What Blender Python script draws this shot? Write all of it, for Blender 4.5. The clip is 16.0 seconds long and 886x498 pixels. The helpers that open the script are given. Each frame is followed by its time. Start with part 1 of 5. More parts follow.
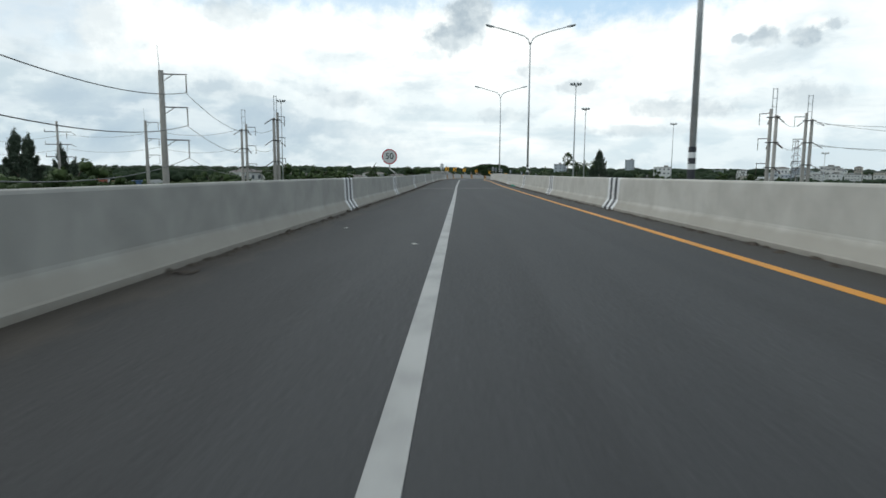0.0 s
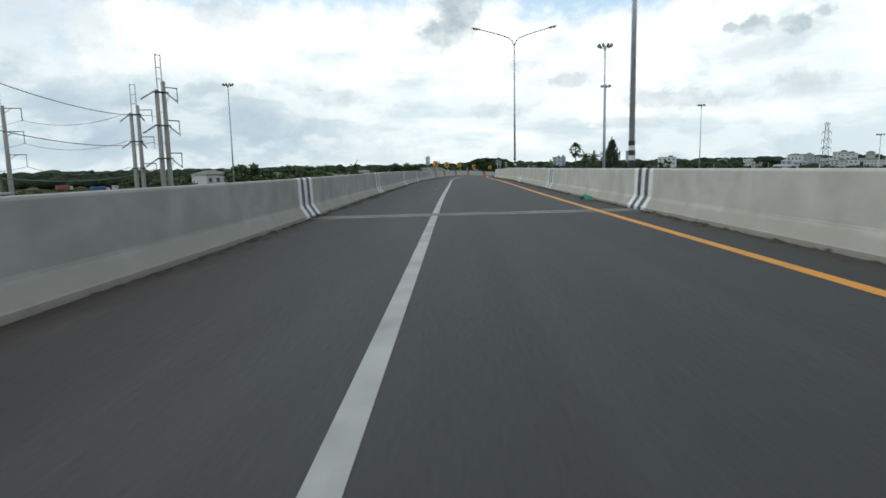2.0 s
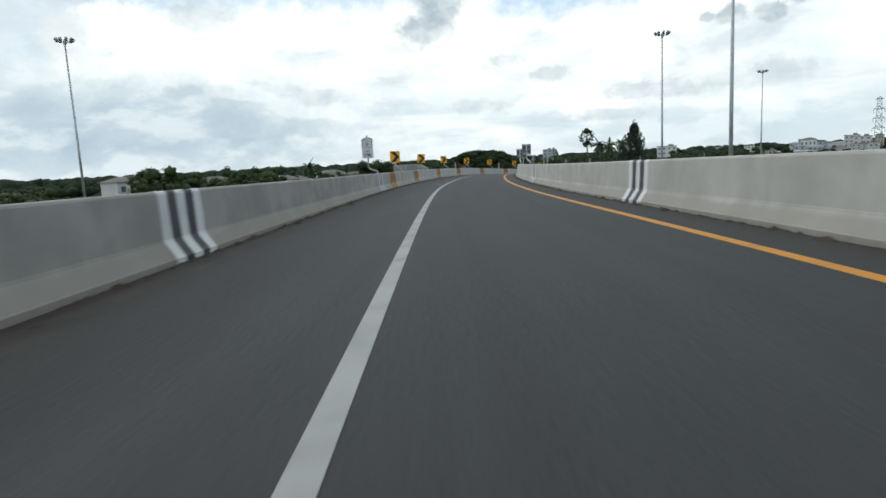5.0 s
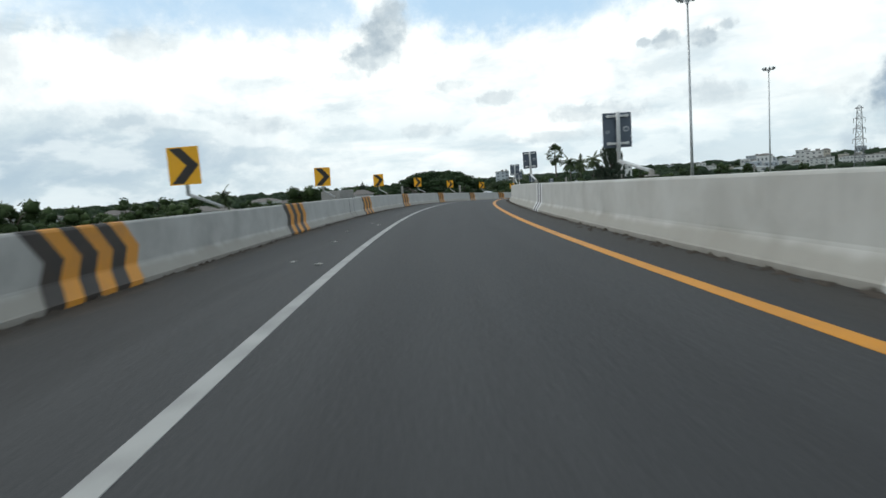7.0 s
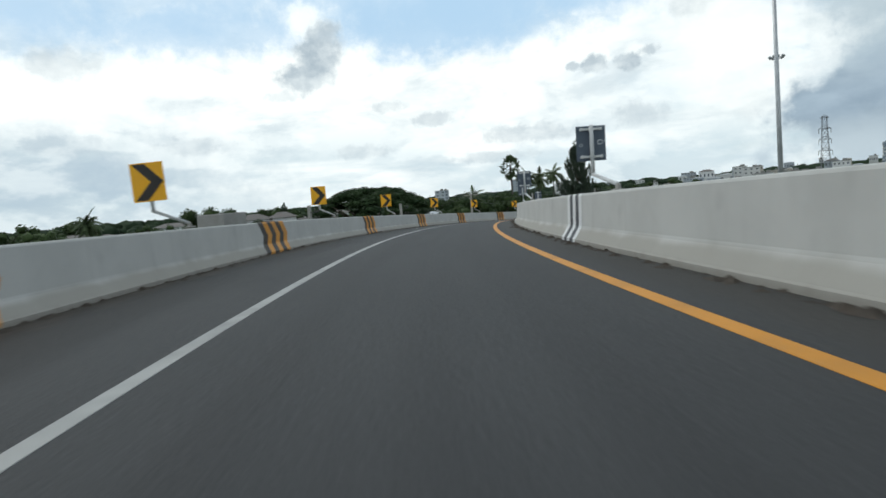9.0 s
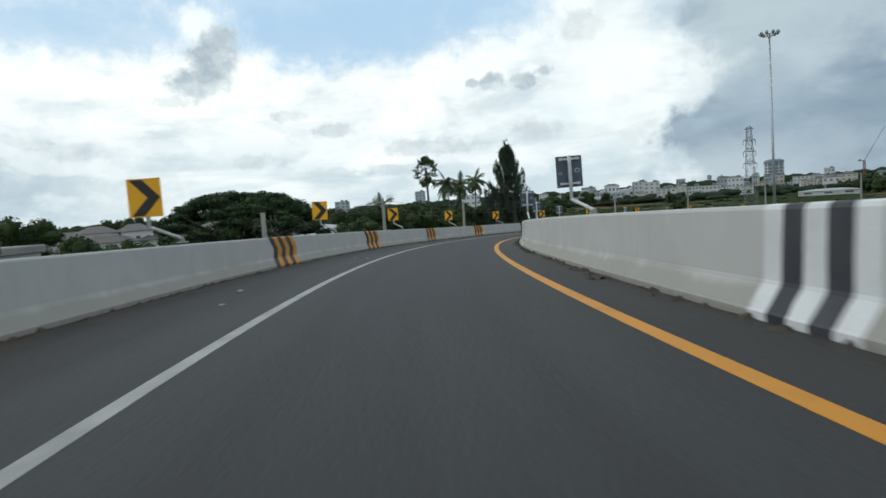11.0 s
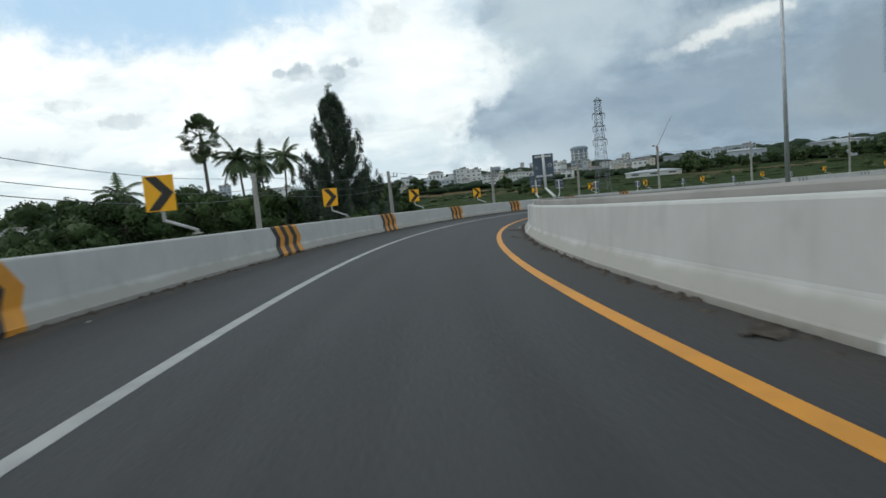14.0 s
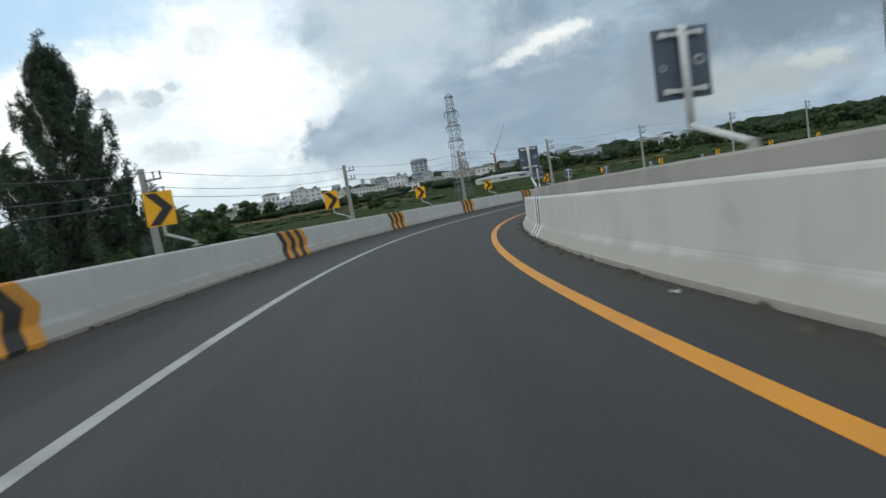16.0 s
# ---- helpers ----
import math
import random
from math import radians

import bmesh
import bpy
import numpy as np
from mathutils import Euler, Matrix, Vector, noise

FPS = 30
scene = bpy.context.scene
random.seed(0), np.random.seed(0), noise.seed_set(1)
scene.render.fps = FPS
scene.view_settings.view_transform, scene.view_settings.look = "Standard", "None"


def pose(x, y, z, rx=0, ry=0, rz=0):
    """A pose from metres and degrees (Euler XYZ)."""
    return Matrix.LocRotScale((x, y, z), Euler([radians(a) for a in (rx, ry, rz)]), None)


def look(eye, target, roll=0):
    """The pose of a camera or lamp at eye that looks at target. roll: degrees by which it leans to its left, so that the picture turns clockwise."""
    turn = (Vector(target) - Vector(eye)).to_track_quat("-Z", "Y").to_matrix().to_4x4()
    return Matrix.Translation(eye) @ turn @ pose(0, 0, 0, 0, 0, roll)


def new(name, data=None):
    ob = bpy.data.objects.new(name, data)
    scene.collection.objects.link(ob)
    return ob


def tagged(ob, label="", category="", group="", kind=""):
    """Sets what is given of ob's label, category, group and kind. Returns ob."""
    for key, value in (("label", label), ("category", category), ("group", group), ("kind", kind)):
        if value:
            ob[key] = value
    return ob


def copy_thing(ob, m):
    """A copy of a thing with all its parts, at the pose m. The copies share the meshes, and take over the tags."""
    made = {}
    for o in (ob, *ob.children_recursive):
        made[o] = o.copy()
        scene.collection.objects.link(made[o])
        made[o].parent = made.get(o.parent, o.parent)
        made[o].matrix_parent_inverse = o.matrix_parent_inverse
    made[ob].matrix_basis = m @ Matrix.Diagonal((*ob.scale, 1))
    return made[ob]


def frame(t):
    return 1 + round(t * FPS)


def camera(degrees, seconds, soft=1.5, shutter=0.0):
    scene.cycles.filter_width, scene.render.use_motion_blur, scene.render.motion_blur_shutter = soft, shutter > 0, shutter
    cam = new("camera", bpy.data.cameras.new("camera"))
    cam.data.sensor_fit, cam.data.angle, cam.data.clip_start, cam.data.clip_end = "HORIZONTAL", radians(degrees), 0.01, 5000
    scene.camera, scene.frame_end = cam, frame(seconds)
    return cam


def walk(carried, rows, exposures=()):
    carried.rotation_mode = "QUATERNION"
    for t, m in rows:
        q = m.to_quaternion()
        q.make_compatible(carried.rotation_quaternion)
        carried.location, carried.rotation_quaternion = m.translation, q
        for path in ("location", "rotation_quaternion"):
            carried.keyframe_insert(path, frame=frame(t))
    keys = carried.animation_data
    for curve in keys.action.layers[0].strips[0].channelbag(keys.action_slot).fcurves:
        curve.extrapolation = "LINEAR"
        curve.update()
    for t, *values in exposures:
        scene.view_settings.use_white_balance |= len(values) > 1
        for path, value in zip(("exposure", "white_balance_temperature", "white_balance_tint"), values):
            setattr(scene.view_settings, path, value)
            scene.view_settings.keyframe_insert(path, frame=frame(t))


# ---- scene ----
cam = camera(70.7, 16.0, soft=1.6, shutter=0.25)
PATH = [
    (0, (0.003, -0.000, 1.196), (0.003, 1.983, 0.937), 0.32),
    (0.5, (0.279, 8.005, 1.128), (0.282, 9.987, 0.865), 0.08),
    (1, (0.567, 16.175, 1.040), (0.569, 18.158, 0.777), 0.64),
    (1.5, (0.833, 24.405, 0.945), (0.831, 26.388, 0.685), 0.16),
    (2, (1.095, 32.712, 0.867), (1.105, 34.693, 0.597), -1.20),
    (2.5, (1.337, 41.093, 0.813), (1.342, 43.076, 0.553), -0.32),
    (3, (1.567, 49.530, 0.745), (1.590, 51.513, 0.478), -1.36),
    (3.5, (1.852, 57.927, 0.705), (1.865, 59.908, 0.427), -1.63),
    (5.8, (3.469, 95.517, 0.358), (3.538, 97.495, 0.075), -3.35),
    (6, (3.758, 98.641, 0.323), (3.843, 100.621, 0.052), -2.57),
    (6.5, (4.196, 106.267, 0.244), (4.326, 108.247, -0.008), -2.39),
    (7, (4.750, 113.727, 0.138), (4.958, 115.705, -0.077), -4.20),
    (7.5, (5.414, 121.066, 0.076), (5.670, 123.040, -0.125), -5.02),
    (8, (6.236, 128.328, -0.004), (6.542, 130.294, -0.211), -4.86),
    (8.2, (6.643, 131.223, -0.087), (6.965, 133.189, -0.267), -4.29),
    (10.3, (12.192, 161.771, -0.536), (12.787, 163.673, -0.708), -5.20),
    (10.5, (12.873, 164.560, -0.606), (13.492, 166.455, -0.767), -3.74),
    (11, (14.782, 171.139, -0.769), (15.493, 173.003, -0.920), -4.15),
    (11.5, (16.811, 177.524, -0.967), (17.586, 179.360, -1.138), -3.70),
    (12, (19.240, 183.898, -1.183), (20.079, 185.705, -1.371), -4.81),
    (12.5, (21.924, 190.380, -1.394), (22.884, 192.121, -1.612), -5.24),
    (13, (24.998, 196.699, -1.713), (26.054, 198.383, -1.933), -5.67),
    (13.5, (28.370, 202.761, -2.014), (29.500, 204.396, -2.232), -5.17),
    (14, (31.938, 208.510, -2.356), (33.144, 210.090, -2.579), -5.62),
    (14.5, (35.741, 214.033, -2.692), (37.016, 215.559, -2.904), -5.26),
    (15, (39.939, 219.511, -3.008), (41.310, 220.954, -3.208), -7.22),
    (15.5, (44.424, 224.725, -3.352), (45.891, 226.069, -3.553), -8.83),
    (16, (49.441, 229.840, -3.660), (50.997, 231.074, -3.892), -9.62),
]
walk(cam, [(t, look(eye, target, roll)) for t, eye, target, roll in PATH], [(0.0, 0.0, 6480, 5.3), (8.0, 0.0, 6480, 5.2), (10.5, -0.1, 6400, 4.2), (13.0, -0.1, 6400, 4.4), (16.0, 0.05, 6450, 5.6)])

# ---------------------------------------------------------------- world and light
SUN_AZ, SUN_EL = radians(-45), radians(48)      # bearing from +y to +x, height


def sky_dir(az, el):
    az, el = radians(az), radians(el)
    return Vector((math.sin(az) * math.cos(el), math.cos(az) * math.cos(el), math.sin(el)))


class Nodes:
    """Short calls for building a node tree."""

    def __init__(self, tree):
        self.tree = tree

    def put(self, kind, **given):
        node = self.tree.nodes.new(kind)
        for key, value in given.items():
            node.inputs[key.replace("_", " ")].default_value = value
        return node

    def link(self, a, b):
        self.tree.links.new(a, b)

    def feed(self, socket, value):
        if hasattr(value, "is_linked"):
            self.link(value, socket)
        else:
            socket.default_value = value

    def math(self, op, a, b=0.0, clamp=False):
        node = self.tree.nodes.new("ShaderNodeMath")
        node.operation, node.use_clamp = op, clamp
        self.feed(node.inputs[0], a), self.feed(node.inputs[1], b)
        return node.outputs[0]

    def vmath(self, op, a, b):
        node = self.tree.nodes.new("ShaderNodeVectorMath")
        node.operation = op
        self.feed(node.inputs[0], a), self.feed(node.inputs[1], b)
        return node.outputs["Value"] if op in ("DOT_PRODUCT", "DISTANCE", "LENGTH") else node.outputs["Vector"]

    def noise(self, vector, scale, detail=5.0, rough=0.55, distort=0.0):
        node = self.tree.nodes.new("ShaderNodeTexNoise")
        self.feed(node.inputs["Vector"], vector)
        node.inputs["Scale"].default_value, node.inputs["Detail"].default_value = scale, detail
        node.inputs["Roughness"].default_value, node.inputs["Distortion"].default_value = rough, distort
        return node.outputs["Fac"]

    def step(self, value, low, high, out_low=0.0, out_high=1.0):
        node = self.tree.nodes.new("ShaderNodeMapRange")
        node.interpolation_type = "SMOOTHSTEP"
        self.feed(node.inputs["Value"], value)
        for name, v in (("From Min", low), ("From Max", high), ("To Min", out_low), ("To Max", out_high)):
            node.inputs[name].default_value = v
        return node.outputs["Result"]

    def mix(self, fac, a, b, mode="MIX"):
        node = self.tree.nodes.new("ShaderNodeMix")
        node.data_type, node.blend_type = "RGBA", mode
        self.feed(node.inputs["Factor"], fac)
        for sock, v in ((node.inputs[6], a), (node.inputs[7], b)):
            self.feed(sock, v if hasattr(v, "is_linked") else (*v, 1))
        return node.outputs[2]


world = bpy.data.worlds.new("sky")
scene.world = world
world.use_nodes = True
wn = Nodes(world.node_tree)
for node in list(world.node_tree.nodes):
    world.node_tree.nodes.remove(node)
direction = wn.put("ShaderNodeTexCoord").outputs["Generated"]
split = wn.put("ShaderNodeSeparateXYZ")
wn.link(direction, split.inputs[0])
up = split.outputs["Z"]
flat = wn.vmath("MULTIPLY", direction, (1.0, 1.0, 2.7))
nishita = wn.put("ShaderNodeTexSky")
nishita.sky_type, nishita.sun_disc = "NISHITA", False
nishita.sun_elevation, nishita.sun_rotation = SUN_EL, SUN_AZ
nishita.dust_density = 1.5
clear = wn.vmath("MULTIPLY", nishita.outputs[0], (0.13, 0.13, 0.13))
clear = wn.mix(0.45, clear, (0.56, 0.78, 0.97))

big = wn.noise(flat, 2.6, 9.0, 0.56, 0.25)
fine = wn.noise(flat, 7.5, 10.0, 0.62, 0.35)
under = wn.noise(wn.vmath("ADD", flat, (3.1, 1.7, 0.4)), 4.6, 9.0, 0.60, 0.2)
body = wn.math("ADD", wn.math("MULTIPLY", big, 0.62), wn.math("MULTIPLY", fine, 0.38))
cover = wn.step(body, 0.36, 0.50)
shade = wn.step(wn.math("ADD", wn.math("MULTIPLY", under, 0.6), wn.math("MULTIPLY", fine, 0.4)), 0.40, 0.62)
cloud = wn.mix(shade, (1.06, 1.10, 1.13), (0.56, 0.67, 0.76))


def blob(az, el, radius, wide=1.0, ragged=1.0, soft=0.45):
    """How far a way in the sky lies inside a ragged cloud round that bearing; wide stretches it sideways."""
    d = sky_dir(az, el)
    side = Vector((d.y, -d.x, 0)).normalized()
    raise_ = side.cross(d).normalized()
    if raise_.z < 0:
        raise_.negate()
    off = wn.vmath("SUBTRACT", direction, d)
    a = wn.math("DIVIDE", wn.vmath("DOT_PRODUCT", off, side), math.sin(radians(radius)) * wide)
    b = wn.math("DIVIDE", wn.vmath("DOT_PRODUCT", off, raise_), math.sin(radians(radius)))
    c = wn.vmath("DOT_PRODUCT", direction, d)
    far = wn.math("SQRT", wn.math("ADD", wn.math("MULTIPLY", a, a), wn.math("MULTIPLY", b, b)))
    rag = wn.math("MULTIPLY", wn.math("SUBTRACT", wn.noise(direction, 40.0 / max(radius, 0.4) ** 0.75, 7.0, 0.62), 0.5), 2.2 * ragged)
    inside = wn.step(wn.math("ADD", far, rag), 1.0 + soft * 0.5, 1.0 - soft * 0.5)
    return wn.math("MULTIPLY", inside, wn.step(c, 0.0, 0.2))


sky = wn.mix(cover, clear, cloud)
# a bright bank in the middle of the view and a cumulus head over the left
glare = blob(8, 11, 22, 1.25, 0.5, 1.2)
sky = wn.mix(wn.math("MULTIPLY", glare, wn.step(fine, 0.66, 0.43, 0.48, 0.95)), sky, (1.16, 1.17, 1.17))
sky = wn.mix(wn.math("MULTIPLY", blob(-24, 9.5, 4.2, 1.3, 1.0, 0.35), 0.85), sky, (1.16, 1.18, 1.18))
sky = wn.mix(wn.math("MULTIPLY", blob(-32, 10.5, 3.2, 1.9, 1.3, 0.9), 0.55), sky, (0.62, 0.68, 0.75))
# blue windows high up
for az, el, r, wide, much in ((-7, 15.2, 1.8, 5.0, 0.7), (14, 15.0, 2.6, 3.2, 0.9), (9, 18.5, 3.6, 3.0, 0.85), (-14, 19, 4.0, 3.0, 0.7), (22, 20, 4.0, 2.6, 0.8), (18, 15.6, 2.2, 3.6, 0.75), (25, 17, 2.6, 2.6, 0.7), (-20, 15.5, 2.0, 3.0, 0.5)):
    sky = wn.mix(wn.math("MULTIPLY", blob(az, el, r, wide, 1.1, 1.1), much), sky, (0.50, 0.70, 0.93))
# blue-grey layers low over the land
low = wn.math("MULTIPLY", wn.step(up, 0.155, 0.03), wn.step(wn.noise(wn.vmath("MULTIPLY", direction, (1, 1, 5.0)), 3.4, 7.0, 0.55, 0.3), 0.38, 0.60))
sky = wn.mix(wn.math("MULTIPLY", low, 0.70), sky, (0.55, 0.69, 0.79))
sky = wn.mix(wn.math("MULTIPLY", blob(-17.5, 9.6, 3.0, 2.3, 0.9, 0.5), 0.7), sky, (1.14, 1.16, 1.17))
left_low = blob(-27, 2.8, 4.6, 4.4, 0.55, 0.8)
sky = wn.mix(wn.math("MULTIPLY", left_low, 0.88), sky, wn.mix(wn.step(fine, 0.36, 0.66), (0.45, 0.565, 0.68), (0.62, 0.725, 0.80)))
sky = wn.mix(wn.math("MULTIPLY", blob(-18.5, 6.4, 0.75, 4.2, 1.1, 0.8), 0.75), sky, wn.mix(fine, (0.47, 0.57, 0.67), (0.66, 0.74, 0.81)))
sky = wn.mix(wn.math("MULTIPLY", wn.step(up, 0.045, 0.0), 0.55), sky, (0.72, 0.80, 0.86))
# heaped clouds: lit on top, grey below
heap = wn.vmath("MULTIPLY", direction, (1.0, 1.0, 2.1))
heap_a = wn.noise(heap, 8.0, 8.0, 0.54, 0.1)
heap_b = wn.noise(wn.vmath("ADD", heap, (0.0, 0.0, 0.055)), 8.0, 8.0, 0.54, 0.1)
relief = wn.step(wn.math("SUBTRACT", heap_a, heap_b), -0.085, 0.085)
heaped = wn.math("MULTIPLY", wn.step(heap_a, 0.44, 0.56), wn.step(up, 0.24, 0.10))
sky = wn.mix(wn.math("MULTIPLY", heaped, 0.34), sky, wn.mix(relief, (0.58, 0.68, 0.765), (1.13, 1.16, 1.17)))
# single grey clouds, each with a lit head
tuft = wn.noise(direction, 34.0, 6.0, 0.6)
for az, el, r, wide, much in ((1.6, 15.6, 1.5, 1.2, 0.8), (26.6, 11.0, 0.7, 1.6, 0.7), (30.0, 10.9, 0.6, 1.6, 0.6), (34.0, 15.6, 1.2, 1.3, 0.6)):
    sky = wn.mix(wn.math("MULTIPLY", blob(az, el, r, wide, 1.0, 0.9), much), sky, (1.15, 1.17, 1.17))
for az, el, r, wide, much in ((0.6, 11.2, 1.3, 1.5, 1.1), (2.0, 12.8, 1.9, 1.0, 1.15), (2.8, 14.6, 1.4, 0.9, 0.95), (-1.6, 9.8, 0.45, 3.2, 0.6),
                              (26.3, 10.2, 0.75, 1.5, 1.0), (29.2, 10.1, 0.65, 1.7, 1.0), (31.0, 10.8, 0.4, 2.0, 0.8), (24.6, 10.3, 0.35, 1.6, 0.8), (34.5, 14.2, 1.4, 1.2, 0.9),
                              (20.5, 5.0, 0.8, 5.0, 0.6), (30, 5.6, 1.0, 2.0, 0.55), (39, 5.6, 1.3, 1.2, 0.6), (37.2, 7.6, 0.6, 1.5, 0.7), (40.5, 8.6, 0.7, 1.3, 0.7), (12, 7.0, 0.6, 3.5, 0.6), (8, 8.4, 0.5, 2.6, 0.55),
                              (17, 3.2, 0.5, 7.0, 0.5), (5, 4.6, 0.6, 4.0, 0.5), (-9, 6.0, 0.7, 3.4, 0.6), (-18, 12.5, 1.2, 2.0, 0.5)):
    sky = wn.mix(wn.math("MULTIPLY", blob(az, el, r, wide, 1.0, 0.75), much * 0.85), sky, wn.mix(wn.math("ADD", wn.math("MULTIPLY", relief, 0.55), wn.math("MULTIPLY", wn.step(tuft, 0.36, 0.62), 0.45)), (0.45, 0.53, 0.61), (0.78, 0.84, 0.89)))
# the storm bank, its streaks of light and the pale strip under it
bearing = wn.math("ARCTAN2", split.outputs["X"], split.outputs["Y"])
edge = wn.math("ADD", bearing, wn.math("MULTIPLY", wn.math("SUBTRACT", wn.noise(direction, 9.0, 3.0, 0.5), 0.5), 0.26))
edge = wn.math("ADD", edge, wn.math("MULTIPLY", wn.math("SUBTRACT", wn.noise(direction, 26.0, 8.0, 0.60), 0.5), 0.13))
# a lit wall of cumulus stands before the bank
sky = wn.mix(wn.math("MULTIPLY", blob(37.5, 9.5, 5.5, 0.85, 0.6, 1.1), 0.66), sky, (1.16, 1.17, 1.16))
edge = wn.math("SUBTRACT", edge, wn.math("MULTIPLY", wn.math("MULTIPLY", wn.step(up, 0.07, 0.15), wn.step(up, 0.25, 0.17)), 0.05))
storm = wn.math("MULTIPLY", wn.step(edge, 0.712, 0.765), wn.step(bearing, 2.7, 2.2))
storm = wn.math("MULTIPLY", storm, wn.step(up, 0.62, 0.36))
bands = wn.noise(wn.vmath("MULTIPLY", direction, (1, 1, 3.2)), 3.0, 7.0, 0.52, 0.15)
billow = wn.noise(flat, 9.0, 8.0, 0.6, 0.3)
slate = wn.mix(wn.step(wn.math("ADD", wn.math("MULTIPLY", bands, 0.7), wn.math("MULTIPLY", billow, 0.3)), 0.40, 0.60), (0.26, 0.345, 0.445), (0.45, 0.555, 0.665))
slate = wn.mix(0.25, slate, wn.mix(relief, (0.27, 0.35, 0.44), (0.50, 0.60, 0.70)))
slate = wn.mix(wn.math("MULTIPLY", wn.step(bearing, 1.12, 0.74, 0.0, 0.62), wn.step(up, 0.09, 0.17)), slate, wn.mix(wn.step(billow, 0.38, 0.62), (0.46, 0.565, 0.675), (0.70, 0.78, 0.84)))
slate = wn.mix(wn.math("MULTIPLY", wn.step(up, 0.075, 0.02), wn.step(bearing, 0.98, 0.80, 0.0, 0.75)), slate, (0.66, 0.75, 0.83))
sky = wn.mix(storm, sky, slate)
for az, el, r, wide, much, tone in ((48.0, 11.0, 4.5, 0.9, 0.5, (0.50, 0.60, 0.67)), (51, 13.5, 4.2, 1.7, 0.8, (0.58, 0.67, 0.74)), (84, 13.0, 5.0, 2.0, 0.85, (0.20, 0.25, 0.31)), (82, 7.6, 2.4, 3.6, 0.85, (0.205, 0.262, 0.325)), (68, 6.6, 1.3, 5.0, 0.6, (0.25, 0.32, 0.405)),
                                    (62.8, 9.9, 1.5, 3.0, 0.5, (0.60, 0.67, 0.72)), (65.6, 10.6, 0.50, 3.2, 0.7, (0.98, 0.99, 0.98)), (63.6, 10.1, 0.56, 3.0, 0.75, (1.0, 1.0, 0.99)), (61.6, 9.4, 0.46, 3.0, 0.7, (0.97, 0.98, 0.97)), (59.9, 8.8, 0.38, 3.0, 0.7, (0.86, 0.89, 0.91)), (57.6, 8.4, 0.5, 2.6, 0.4, (0.72, 0.78, 0.83)),
                                    (76, 3.2, 1.8, 4.2, 0.8, (0.43, 0.47, 0.48)), (84, 4.0, 0.6, 3.0, 0.6, (0.66, 0.67, 0.64)),
                                    (50, 2.0, 1.8, 4.0, 0.5, (0.50, 0.58, 0.65)), (66.5, 3.2, 2.6, 0.9, 0.5, (0.33, 0.40, 0.47)), (49, 5.5, 2.6, 2.2, 0.3, (0.40, 0.49, 0.60)), (61, 4.6, 2.4, 3.4, 0.55, (0.32, 0.405, 0.50)), (72.6, 3.4, 3.8, 0.70, 0.95, (0.29, 0.355, 0.42))):
    sky = wn.mix(wn.math("MULTIPLY", blob(az, el, r, wide, 1.0, 1.2), much), sky, tone)
# the unseen sky overhead is greyed by an added cloud deck to dim the scene
sky = wn.mix(wn.step(up, 0.36, 0.75, 0.0, 0.85), sky, wn.mix(under, (0.40, 0.455, 0.52), (0.72, 0.77, 0.83)))
# haze over the ground's edge
sky = wn.mix(wn.step(up, 0.0, -0.02), sky, (0.30, 0.34, 0.34))
back = wn.put("ShaderNodeBackground", Strength=1.0)
wn.link(sky, back.inputs["Color"])
out = wn.put("ShaderNodeOutputWorld")
wn.link(back.outputs[0], out.inputs[0])

sun = new("sun", bpy.data.lights.new("sun", "SUN"))
sun.data.energy, sun.data.angle, sun.data.color = 0.7, radians(20), (1.0, 0.97, 0.93)
sun.matrix_world = look(tuple(sky_dir(-45, 48) * 100), (0, 0, 0))


# ---------------------------------------------------------------- materials
def surface(name, base, second=None, scale=4.0, rough=0.8, metal=0.0, bump=0.15, grain=60.0, spread=(0.35, 0.65), per_object=0.0, coords="Object", detail=6.0):
    """A two-scale material: a broad drift of colour from base to second, fine grain on top, and relief."""
    m = bpy.data.materials.new(name)
    m.use_nodes = True
    n = Nodes(m.node_tree)
    shader = m.node_tree.nodes["Principled BSDF"]
    where = n.put("ShaderNodeTexCoord").outputs[coords]
    drift = n.step(n.noise(where, scale, detail, 0.6, 0.2), *spread)
    colour = n.mix(drift, base, second or tuple(c * 0.8 for c in base))
    fine_ = n.noise(where, grain, 3.0, 0.6)
    colour = n.mix(0.35, colour, n.mix(fine_, tuple(c * 0.62 for c in base), tuple(min(1, c * 1.35) for c in base)))
    if per_object:
        info = n.put("ShaderNodeObjectInfo")
        colour = n.mix(per_object, colour, n.mix(info.outputs["Random"], tuple(c * 0.55 for c in base), tuple(min(1, c * 1.5) for c in base)))
    n.link(colour, shader.inputs["Base Color"])
    n.link(n.step(fine_, 0.2, 0.8, max(0.02, rough - 0.12), min(1, rough + 0.1)), shader.inputs["Roughness"])
    shader.inputs["Metallic"].default_value = metal
    if bump:
        b = n.put("ShaderNodeBump", Strength=bump, Distance=0.02)
        n.link(fine_, b.inputs["Height"])
        n.link(b.outputs[0], shader.inputs["Normal"])
    return m


